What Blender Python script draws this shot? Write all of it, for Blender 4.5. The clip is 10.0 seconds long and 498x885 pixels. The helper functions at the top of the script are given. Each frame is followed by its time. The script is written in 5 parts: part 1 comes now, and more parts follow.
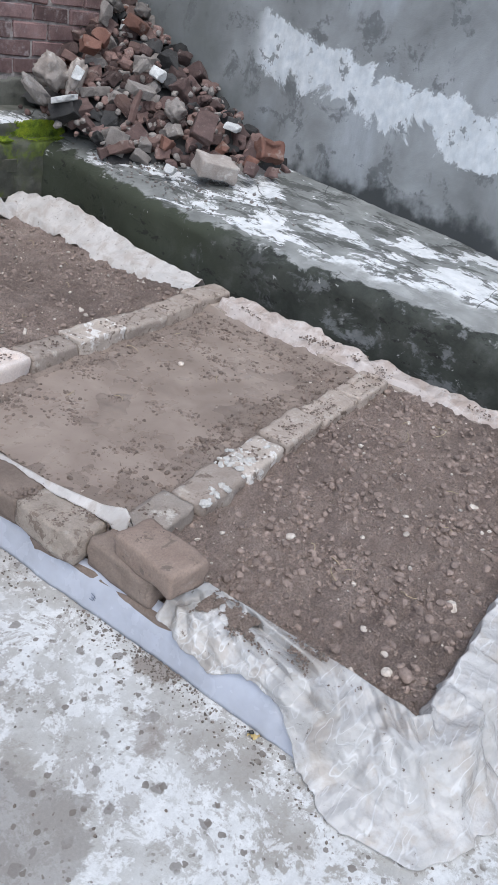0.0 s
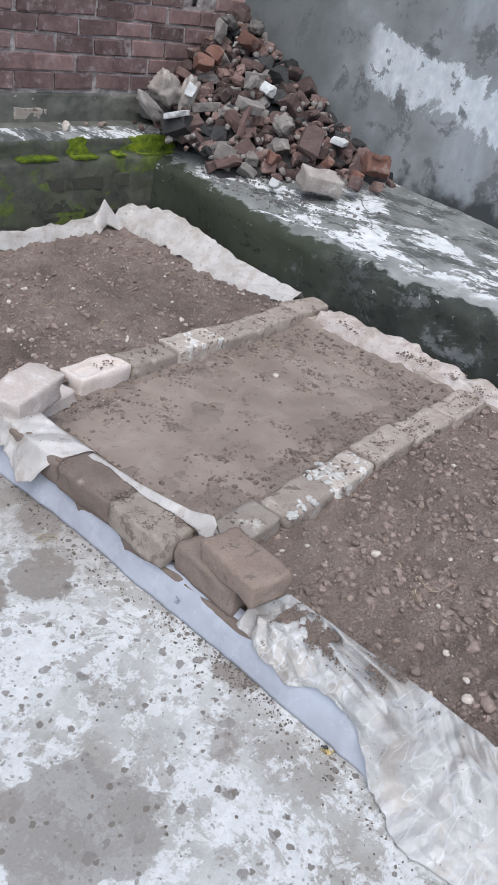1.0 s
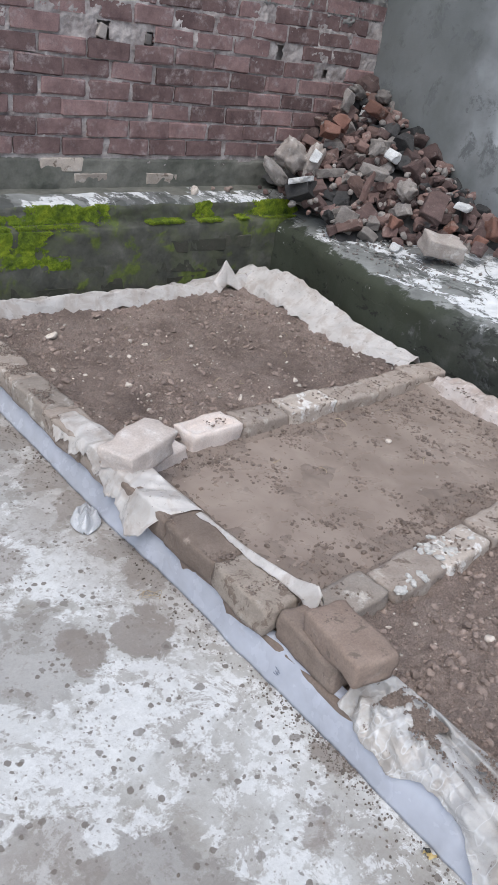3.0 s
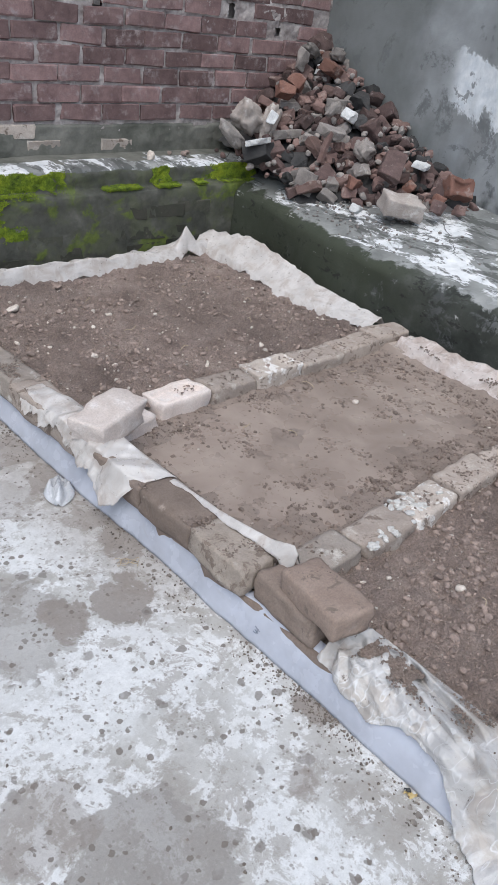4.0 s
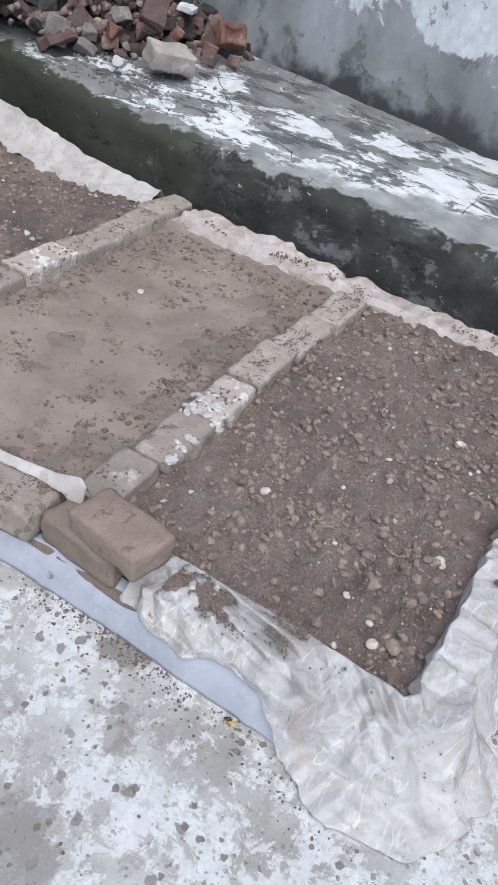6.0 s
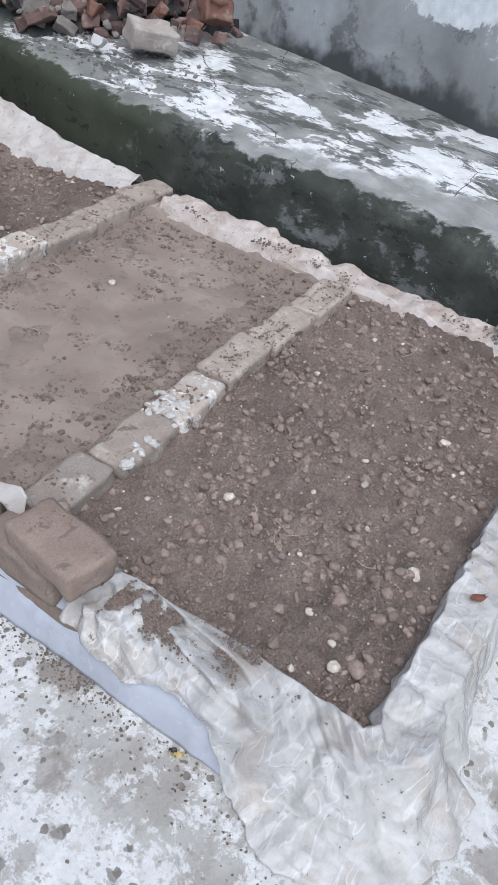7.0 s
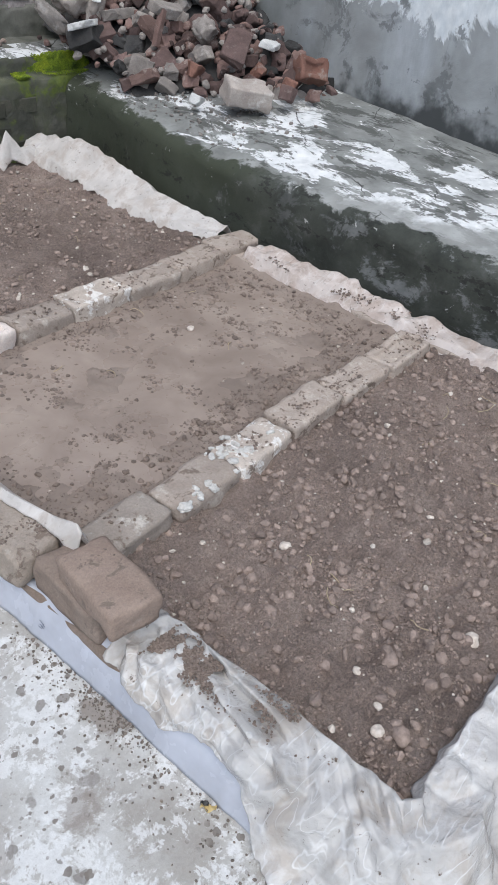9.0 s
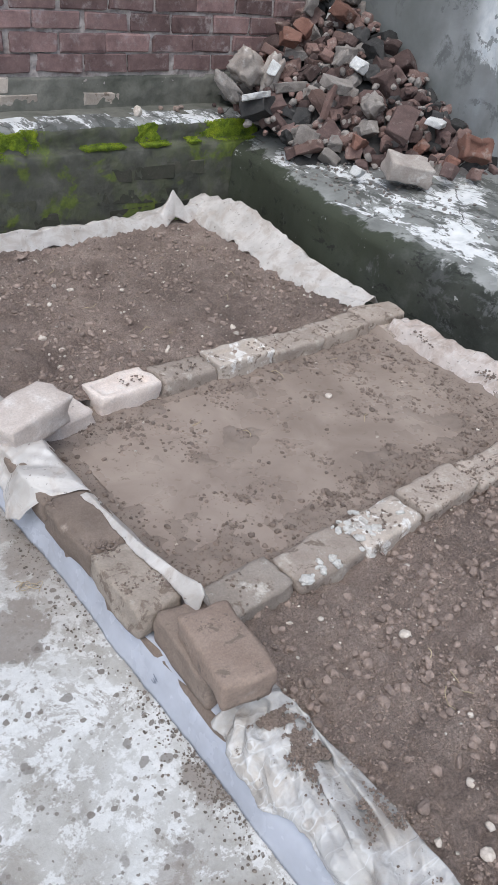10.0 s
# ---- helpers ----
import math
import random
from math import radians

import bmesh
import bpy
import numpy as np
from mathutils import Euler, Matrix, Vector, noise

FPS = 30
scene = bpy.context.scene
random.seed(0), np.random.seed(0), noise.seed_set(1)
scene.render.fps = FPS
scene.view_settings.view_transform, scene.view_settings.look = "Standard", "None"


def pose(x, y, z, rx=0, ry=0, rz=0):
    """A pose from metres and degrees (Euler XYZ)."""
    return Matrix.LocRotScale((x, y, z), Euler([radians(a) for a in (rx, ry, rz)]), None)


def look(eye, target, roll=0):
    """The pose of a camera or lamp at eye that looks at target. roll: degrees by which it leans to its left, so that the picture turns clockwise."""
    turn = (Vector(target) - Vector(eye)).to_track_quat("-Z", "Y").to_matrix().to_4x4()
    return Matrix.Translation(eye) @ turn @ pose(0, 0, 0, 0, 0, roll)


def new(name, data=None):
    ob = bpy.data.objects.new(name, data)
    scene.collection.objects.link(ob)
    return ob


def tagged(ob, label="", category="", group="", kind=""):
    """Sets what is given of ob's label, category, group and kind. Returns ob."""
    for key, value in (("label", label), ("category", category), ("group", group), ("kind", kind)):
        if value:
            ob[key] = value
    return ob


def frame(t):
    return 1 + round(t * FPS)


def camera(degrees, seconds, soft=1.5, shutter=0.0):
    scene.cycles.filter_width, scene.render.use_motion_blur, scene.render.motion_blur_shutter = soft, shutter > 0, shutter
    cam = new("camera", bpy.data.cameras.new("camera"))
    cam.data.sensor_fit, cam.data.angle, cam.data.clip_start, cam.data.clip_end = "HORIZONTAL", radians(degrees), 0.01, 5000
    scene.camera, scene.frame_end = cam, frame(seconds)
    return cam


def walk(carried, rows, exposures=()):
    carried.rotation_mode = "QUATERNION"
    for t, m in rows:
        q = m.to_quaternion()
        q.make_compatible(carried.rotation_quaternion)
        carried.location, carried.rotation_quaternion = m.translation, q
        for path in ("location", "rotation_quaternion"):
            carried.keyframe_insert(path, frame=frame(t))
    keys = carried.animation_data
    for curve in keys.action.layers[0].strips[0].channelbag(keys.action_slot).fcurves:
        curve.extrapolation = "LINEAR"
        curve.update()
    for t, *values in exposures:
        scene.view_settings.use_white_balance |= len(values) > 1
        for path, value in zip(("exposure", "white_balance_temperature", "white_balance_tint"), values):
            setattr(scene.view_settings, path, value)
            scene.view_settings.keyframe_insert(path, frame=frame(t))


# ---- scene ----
cam = camera(36.1, 10.0, soft=0.8)
PATH = [
    (0, (-0.997, -0.873, 1.299), (0.502, -0.032, 0.277), 11.6),
    (0.5, (-0.999, -0.902, 1.308), (0.487, -0.074, 0.256), 11.1),
    (1, (-1.0, -0.888, 1.314), (0.355, 0.154, 0.275), 10.1),
    (1.5, (-1.014, -0.853, 1.325), (0.206, 0.394, 0.347), 10.0),
    (2, (-1.009, -0.823, 1.333), (0.121, 0.536, 0.395), 9.4),
    (2.5, (-0.997, -0.821, 1.33), (0.133, 0.546, 0.404), 8.9),
    (3, (-0.983, -0.847, 1.316), (0.211, 0.444, 0.362), 8.5),
    (4.3, (-1.01, -0.859, 1.319), (0.244, 0.309, 0.288), 7.6),
    (4.5, (-1.003, -0.871, 1.317), (0.269, 0.268, 0.276), 7.5),
    (5, (-0.973, -0.869, 1.301), (0.391, 0.095, 0.202), 9.0),
    (5.5, (-0.876, -0.772, 1.312), (0.548, -0.034, 0.118), 11.2),
    (6.8, (-0.662, -0.762, 1.291), (0.735, -0.085, 0.03), 10.7),
    (7, (-0.618, -0.813, 1.281), (0.757, -0.108, 0.011), 10.0),
    (7.5, (-0.573, -0.884, 1.276), (0.775, -0.162, -0.013), 8.0),
    (8, (-0.569, -0.891, 1.276), (0.755, -0.126, -0.012), 6.5),
    (8.5, (-0.571, -0.872, 1.289), (0.725, -0.004, 0.038), 6.7),
    (9, (-0.567, -0.867, 1.283), (0.718, 0.085, 0.082), 7.0),
    (9.5, (-0.572, -0.862, 1.305), (0.668, 0.18, 0.131), 7.2),
    (10, (-0.579, -0.819, 1.317), (0.534, 0.406, 0.194), 7.2),
]
# the clip's white balance drifts a little on the way
BALANCE = [(0, 0.05, 6240, 6.8), (1, 0.05, 6330, 6.6), (2, 0.03, 6470, 7.4), (3, 0.03, 6420, 7.0), (4.5, 0.05, 6370, 6.6), (5.5, 0.05, 6320, 6.6), (7, 0.05, 6260, 6.6), (8, 0.04, 6380, 6.4), (8.5, 0.03, 6450, 6.4), (9.5, 0.06, 6360, 5.4), (10, 0.06, 6420, 6.2)]
walk(cam, [(t, look(eye, target, roll)) for t, eye, target, roll in PATH], BALANCE)
# ---- world and light: a bright overcast day in an open yard ----
SUN_UP, SUN_TURN = 62, 232
world = bpy.data.worlds.new("world")
scene.world = world
world.use_nodes = True
wn = world.node_tree.nodes
sky = wn.new("ShaderNodeTexSky")
sky.sky_type, sky.sun_disc = "NISHITA", False
sky.sun_elevation, sky.sun_rotation = radians(SUN_UP), radians(SUN_TURN)
sky.air_density, sky.dust_density, sky.ozone_density = 1.0, 2.6, 1.0
world.node_tree.links.new(sky.outputs[0], wn["Background"].inputs[0])
wn["Background"].inputs[1].default_value = 0.15
sun = new("sun", bpy.data.lights.new("sun", "SUN"))
sun.data.energy, sun.data.angle, sun.data.color = 1.9, radians(75), (1.0, 0.992, 0.978)
to_sun = Vector((math.sin(radians(SUN_TURN)) * math.cos(radians(SUN_UP)), math.cos(radians(SUN_TURN)) * math.cos(radians(SUN_UP)), math.sin(radians(SUN_UP))))
sun.matrix_world = look(to_sun * 20, (0, 0, 0))

R = random.Random(7)


# ---- materials ----
class Nodes:
    """A node material under construction, in world metres."""

    def __init__(self, name):
        self.m = bpy.data.materials.new(name)
        self.m.use_nodes = True
        self.t = self.m.node_tree
        self.b = self.t.nodes["Principled BSDF"]
        self.geo = self.t.nodes.new("ShaderNodeNewGeometry")

    def link(self, a, b):
        self.t.links.new(a, b)

    def noise(self, scale, detail=4, rough=0.55, distort=0.0, stretch=None):
        n = self.t.nodes.new("ShaderNodeTexNoise")
        n.inputs["Scale"].default_value, n.inputs["Detail"].default_value = scale, detail
        n.inputs["Roughness"].default_value, n.inputs["Distortion"].default_value = rough, distort
        self.link(self.place(stretch), n.inputs["Vector"])
        return n.outputs["Fac"]

    def place(self, stretch=None):
        if not stretch:
            return self.geo.outputs["Position"]
        v = self.t.nodes.new("ShaderNodeVectorMath")
        v.operation = "MULTIPLY"
        v.inputs[1].default_value = stretch
        self.link(self.geo.outputs["Position"], v.inputs[0])
        return v.outputs[0]

    def cells(self, scale, feature="F1", jitter=1.0, wobble=0.6):
        n = self.t.nodes.new("ShaderNodeTexVoronoi")
        n.feature = feature
        n.inputs["Scale"].default_value, n.inputs["Randomness"].default_value = scale, jitter
        w = self.t.nodes.new("ShaderNodeVectorMath")
        w.operation = "ADD"
        wob = self.t.nodes.new("ShaderNodeTexNoise")
        wob.inputs["Detail"].default_value, wob.inputs["Roughness"].default_value = 5, 0.65
        wob.inputs["Scale"].default_value = scale * 1.7 if wobble > 0.3 else scale * 6
        self.link(self.geo.outputs["Position"], wob.inputs["Vector"])
        s = self.t.nodes.new("ShaderNodeVectorMath")
        s.operation = "SCALE"
        s.inputs["Scale"].default_value = 1.5 * wobble / scale if wobble > 0.3 else wobble / scale
        self.link(wob.outputs["Color"], s.inputs[0])
        self.link(self.geo.outputs["Position"], w.inputs[0])
        self.link(s.outputs[0], w.inputs[1])
        self.link(w.outputs[0], n.inputs["Vector"])
        return n.outputs["Distance"]

    def drips(self, scale, share, most):
        """Round spots of uneven size: most cells have none."""
        n = self.t.nodes.new("ShaderNodeTexVoronoi")
        n.inputs["Scale"].default_value = scale
        wob, s, w = self.t.nodes.new("ShaderNodeTexNoise"), self.t.nodes.new("ShaderNodeVectorMath"), self.t.nodes.new("ShaderNodeVectorMath")
        wob.inputs["Scale"].default_value, wob.inputs["Detail"].default_value = scale * 2.2, 5
        self.link(self.geo.outputs["Position"], wob.inputs["Vector"])
        s.operation, w.operation = "SCALE", "ADD"
        s.inputs["Scale"].default_value = 0.55 / scale
        self.link(wob.outputs["Color"], s.inputs[0])
        self.link(self.geo.outputs["Position"], w.inputs[0])
        self.link(s.outputs[0], w.inputs[1])
        self.link(w.outputs[0], n.inputs["Vector"])
        rgb = self.t.nodes.new("ShaderNodeSeparateColor")
        self.link(n.outputs["Color"], rgb.inputs[0])
        size = self.math("MULTIPLY", self.math("SUBTRACT", rgb.outputs[0], share), most / (1 - share))
        return self.step(self.math("SUBTRACT", size, n.outputs["Distance"]), 0.0, 0.05)

    def ramp(self, fac, *stops):
        r = self.t.nodes.new("ShaderNodeValToRGB")
        e = r.color_ramp.elements
        while len(e) < len(stops):
            e.new(0.5)
        for k, (p, c) in zip(e, stops):
            k.position = p
            k.color = (*c, 1) if isinstance(c, tuple) else (c, c, c, 1)
        self.link(fac, r.inputs[0])
        return r.outputs[0]

    def step(self, fac, lo, hi):
        n = self.t.nodes.new("ShaderNodeMapRange")
        n.interpolation_type = "SMOOTHSTEP"
        n.inputs[1].default_value, n.inputs[2].default_value = lo, hi
        self.link(fac, n.inputs[0])
        return n.outputs[0]

    def math(self, op, a, b):
        n = self.t.nodes.new("ShaderNodeMath")
        n.operation = op
        for k, v in enumerate((a, b)):
            if isinstance(v, (int, float)):
                n.inputs[k].default_value = v
            else:
                self.link(v, n.inputs[k])
        return n.outputs[0]

    def mix(self, fac, a, b, kind="MIX"):
        n = self.t.nodes.new("ShaderNodeMix")
        n.data_type, n.blend_type = "RGBA", kind
        for k, v in ((0, fac), (6, a), (7, b)):
            if isinstance(v, (int, float)):
                n.inputs[k].default_value = v
            elif isinstance(v, tuple):
                n.inputs[k].default_value = (*v, 1)
            else:
                self.link(v, n.inputs[k])
        return n.outputs[2]

    def vary(self, colour, amount=0.35, island=False):
        """Lightness that differs from piece to piece."""
        if island:
            f = self.geo.outputs["Random Per Island"]
        else:
            f = self.t.nodes.new("ShaderNodeObjectInfo").outputs["Random"]
        return self.mix(1.0, colour, self.ramp(f, (0, 1 - amount), (1, 1 + amount)), "MULTIPLY")

    def bump(self, *layers):
        last = None
        for fac, strength, depth in layers:
            n = self.t.nodes.new("ShaderNodeBump")
            n.inputs["Strength"].default_value, n.inputs["Distance"].default_value = strength, depth
            self.link(fac, n.inputs["Height"])
            if last:
                self.link(last, n.inputs["Normal"])
            last = n.outputs[0]
        self.link(last, self.b.inputs["Normal"])

    def done(self, colour, rough=0.9):
        self.link(colour, self.b.inputs["Base Color"])
        if isinstance(rough, (int, float)):
            self.b.inputs["Roughness"].default_value = rough
        else:
            self.link(rough, self.b.inputs["Roughness"])
        return self.m


# damp and muddy stains on the floor: x, y, radius, strength
STAINS = ((-0.5, -0.27, 0.15, 0.75), (-0.62, -0.1, 0.1, 0.5), (-0.18, -0.335, 0.04, 0.6), (0.0, -0.23, 0.06, 0.8), (-0.43, 0.36, 0.15, 0.6), (-0.38, 0.72, 0.1, 0.6),
          (-0.28, 1.06, 0.13, 0.55), (-0.17, 0.3, 0.09, 0.8), (-0.33, 0.33, 0.07, 0.75), (-0.04, 0.5, 0.09, 0.7), (-0.06, 1.3, 0.1, 0.7), (-0.15, 1.6, 0.14, 0.6), (0.14, -1.04, 0.07, 0.7), (-0.3, 1.45, 0.17, 0.5), (-0.2, 1.25, 0.15, 0.5), (-0.07, 0.86, 0.08, 0.65), (-0.08, 1.05, 0.1, 0.6), (-0.1, 1.85, 0.13, 0.6), (-0.05, 0.62, 0.07, 0.6), (-0.2, 0.82, 0.1, 0.4), (0.25, -0.97, 0.04, 0.5))


def concrete_floor():
    n = Nodes("concrete floor")
    c = n.ramp(n.noise(3.0, 7, 0.62, 0.2), (0.38, (0.37, 0.35, 0.325)), (0.49, (0.5, 0.493, 0.48)), (0.58, (0.62, 0.625, 0.625)))
    # chalky white skin in patches, flaked at the rims
    c = n.mix(n.math("MULTIPLY", n.step(n.noise(4.6, 10, 0.74, 0.25), 0.48, 0.515), 0.85), c, n.ramp(n.noise(40, 4, 0.7), (0.3, (0.62, 0.625, 0.63)), (0.65, (0.75, 0.757, 0.765))))
    c = n.mix(n.math("MULTIPLY", n.step(n.noise(15, 9, 0.76, 0.3), 0.54, 0.565), 0.65), c, (0.76, 0.765, 0.77))
    c = n.mix(n.math("MULTIPLY", n.step(n.noise(8.3, 11, 0.8, 0.4), 0.545, 0.565), 0.65), c, (0.33, 0.305, 0.28))
    # mud trodden and splashed along the bed
    at = n.t.nodes.new("ShaderNodeSeparateXYZ")
    n.link(n.geo.outputs["Position"], at.inputs[0])
    near = n.step(n.math("ADD", at.outputs["X"], n.math("MULTIPLY", n.noise(4.5, 6, 0.65, 0.4), 0.5)), -0.03, 0.2)
    along = n.step(n.math("ADD", at.outputs["Y"], n.math("MULTIPLY", n.noise(3.3, 4), 0.4)), 0.25, 0.6)
    c = n.mix(n.math("MULTIPLY", n.math("MULTIPLY", near, along), 0.62), c, n.ramp(n.noise(26, 5, 0.7), (0.3, (0.25, 0.215, 0.19)), (0.7, (0.39, 0.35, 0.32))))
    wob = n.math("MULTIPLY", n.math("SUBTRACT", n.noise(11, 6, 0.68, 0.4), 0.5), 0.26)
    for x, y, rad, k in STAINS:
        d = n.t.nodes.new("ShaderNodeVectorMath")
        d.operation = "DISTANCE"
        d.inputs[1].default_value = (x, y, 0)
        n.link(n.geo.outputs["Position"], d.inputs[0])
        c = n.mix(n.math("MULTIPLY", n.step(n.math("ADD", d.outputs["Value"], wob), rad, rad - 0.018), k), c, (0.27, 0.25, 0.232) if rad > 0.12 else (0.25, 0.215, 0.19))
    c = n.mix(n.math("MULTIPLY", n.step(n.noise(44, 6, 0.75), 0.58, 0.62), 0.5), c, (0.33, 0.3, 0.275))
    # dried drips of muddy water, of many sizes
    for scale, share, most, tone, k in ((10, 0.6, 0.26, (0.26, 0.24, 0.225), 0.75), (22, 0.45, 0.36, (0.22, 0.2, 0.185), 0.8), (48, 0.5, 0.42, (0.17, 0.145, 0.125), 0.85), (100, 0.62, 0.45, (0.19, 0.165, 0.145), 0.6)):
        c = n.mix(n.math("MULTIPLY", n.math("MULTIPLY", n.drips(scale, share, most), n.step(n.noise(3.1 + scale * 0.05, 4), 0.42, 0.48)), k), c, tone)
    c = n.mix(0.2, c, n.ramp(n.noise(130, 4, 0.75), (0.3, 0.4), (0.7, 1.1)), "MULTIPLY")
    n.bump((n.noise(240, 3, 0.7), 0.3, 0.002), (n.noise(14, 5, 0.65), 0.35, 0.006))
    return n.done(c, n.ramp(n.noise(6, 3), (0.35, 0.42), (0.65, 0.75)))


def soil(name="soil", wet=0.0):
    n = Nodes(name)
    c = n.ramp(n.noise(7, 6, 0.65), (0.3, (0.21, 0.158, 0.137)), (0.5, (0.31, 0.24, 0.21)), (0.72, (0.41, 0.327, 0.288)))
    c = n.mix(1.0, c, n.ramp(n.noise(2.4, 3, 0.55), (0.36, 0.86), (0.62, 1.2)), "MULTIPLY")
    c = n.mix(0.75, c, n.ramp(n.noise(170, 5, 0.78), (0.3, 0.35), (0.68, 1.5)), "MULTIPLY")
    c = n.mix(n.step(n.cells(140), 0.16, 0.1), c, (0.33, 0.28, 0.24))
    n.bump((n.noise(420, 3, 0.7), 0.9, 0.005), (n.noise(110, 5, 0.72), 1.0, 0.014))
    return n.done(c, 0.95 - wet)


def clod(name, a, b):
    n = Nodes(name)
    c = n.vary(n.ramp(n.noise(90, 4, 0.7), (0.3, a), (0.7, b)), 0.26, True)
    n.bump((n.noise(300, 3, 0.7), 0.5, 0.003))
    return n.done(c, 0.92)


def mud_water(name="wet mud", dry=0.0):
    n, k = Nodes(name), 0.86 if dry else 1.06
    c = n.ramp(n.noise(5, 5, 0.6, 0.6), *((0.3, tuple(k * v for v in (0.235, 0.186, 0.158))), (0.5, tuple(k * v for v in (0.3, 0.241, 0.207))), (0.7, tuple(k * v for v in (0.36, 0.297, 0.257)))))
    c = n.mix(n.step(n.noise(38, 4, 0.7), 0.58, 0.7), c, (0.2, 0.16, 0.132))
    n.bump((n.noise(60, 3, 0.6), 0.12 + dry, 0.002), (n.noise(200, 3, 0.7), 0.05 + dry, 0.002))
    return n.done(c, n.ramp(n.noise(9, 3), (0.4, 0.25 + dry), (0.62, 0.5 + dry)))


def brick_clay(name, a, b, dust, amount, mud=0.0, rand=0.3, edge=0.16):
    n = Nodes(name)
    c = n.vary(n.ramp(n.noise(14, 5, 0.65), (0.3, a), (0.7, b)), rand)
    c = n.mix(n.math("MULTIPLY", n.step(n.noise(17, 5, 0.7), 0.62 - amount, 0.62 + edge - amount), 0.9), c, dust)
    if mud:
        c = n.mix(n.step(n.noise(23, 5, 0.7, 0.5), 0.66 - mud, 0.74 - mud), c, (0.21, 0.165, 0.138))
    c = n.mix(0.3, c, n.ramp(n.noise(180, 3, 0.7), (0.3, 0.4), (0.7, 1.2)), "MULTIPLY")
    n.bump((n.noise(260, 3, 0.7), 0.5, 0.003), (n.noise(45, 4, 0.6), 0.6, 0.006))
    return n.done(c, 0.93)


def plain(name, a, b, scale=12, rough=0.85, bump=0.4, fine=150):
    n = Nodes(name)
    c = n.ramp(n.noise(scale, 5, 0.65), (0.3, a), (0.7, b))
    c = n.mix(0.25, c, n.ramp(n.noise(fine, 3, 0.7), (0.3, 0.5), (0.7, 1.2)), "MULTIPLY")
    n.bump((n.noise(fine * 1.5, 3, 0.7), bump, 0.003), (n.noise(scale * 3, 4, 0.6), bump, 0.008))
    return n.done(c, rough)


def plastic(name, tint, dirt, rough=0.2, clear=0.12, amount=0.0, creased=0.06):
    n = Nodes(name)
    c = n.ramp(n.noise(9, 4, 0.6), (0.3, tuple(0.8 * v for v in tint)), (0.65, tint))
    c = n.mix(n.math("MULTIPLY", n.step(n.noise(11, 6, 0.68, 0.5), 0.52 - amount, 0.7 - amount), 0.75), c, dirt)
    c = n.mix(n.step(n.noise(48, 5, 0.72), 0.67 - amount * 0.6, 0.73 - amount * 0.6), c, (0.21, 0.165, 0.138))
    folds = []
    for turn, scale in ((40, 26), (62, 40), (15, 33)):
        mp = n.t.nodes.new("ShaderNodeMapping")
        mp.inputs["Rotation"].default_value = (0, 0, radians(turn))
        mp.inputs["Scale"].default_value = (0.22, 1, 0.6)
        n.link(n.geo.outputs["Position"], mp.inputs["Vector"])
        tx = n.t.nodes.new("ShaderNodeTexNoise")
        tx.inputs["Scale"].default_value, tx.inputs["Detail"].default_value, tx.inputs["Roughness"].default_value = scale, 1.5, 0.5
        n.link(mp.outputs[0], tx.inputs["Vector"])
        ridge = n.step(n.math("ABSOLUTE", n.math("SUBTRACT", tx.outputs["Fac"], 0.5), 0.0), 0.028, 0.0)
        folds.append(n.math("MULTIPLY", ridge, n.step(n.noise(7 + turn * 0.05, 2), 0.46, 0.56)))
    # white crease lines: stress marks, also painted in for the film's sharp highlights
    c = n.mix(n.math("MULTIPLY", n.math("MAXIMUM", folds[0], folds[1]), creased * 1.4), c, (0.92, 0.92, 0.93))
    crinkle = [(n.cells(30, "F1", 1.0, 0.5), 0.55, 0.010), (n.cells(75, "F1", 1.0, 0.5), 0.4, 0.004)] if creased > 0.3 else [(n.cells(22, "F1", 1.0, 0.5), 0.25, 0.008)] if creased else []
    n.bump(*[(f, creased * 0.5, 0.003) for f in folds], *crinkle, (n.noise(24, 3, 0.5, 0.6), 0.2, 0.006))
    n.done(c, n.ramp(n.noise(20, 3), (0.35, rough - 0.06), (0.65, rough + 0.16)))
    n.b.inputs["Specular IOR Level"].default_value = 0.7
    out = n.t.nodes["Material Output"]
    tr, tl = n.t.nodes.new("ShaderNodeBsdfTransparent"), n.t.nodes.new("ShaderNodeBsdfTranslucent")
    n.link(c, tl.inputs["Color"])
    m1, m2 = n.t.nodes.new("ShaderNodeMixShader"), n.t.nodes.new("ShaderNodeMixShader")
    m1.inputs[0].default_value = 0.2
    n.link(n.ramp(n.noise(6, 4, 0.6), (0.35, clear * 0.3), (0.65, clear * 1.7)), m2.inputs[0])
    n.link(n.b.outputs[0], m1.inputs[1])
    n.link(tl.outputs[0], m1.inputs[2])
    n.link(m1.outputs[0], m2.inputs[1])
    n.link(tr.outputs[0], m2.inputs[2])
    n.link(m2.outputs[0], out.inputs["Surface"])
    return n.m


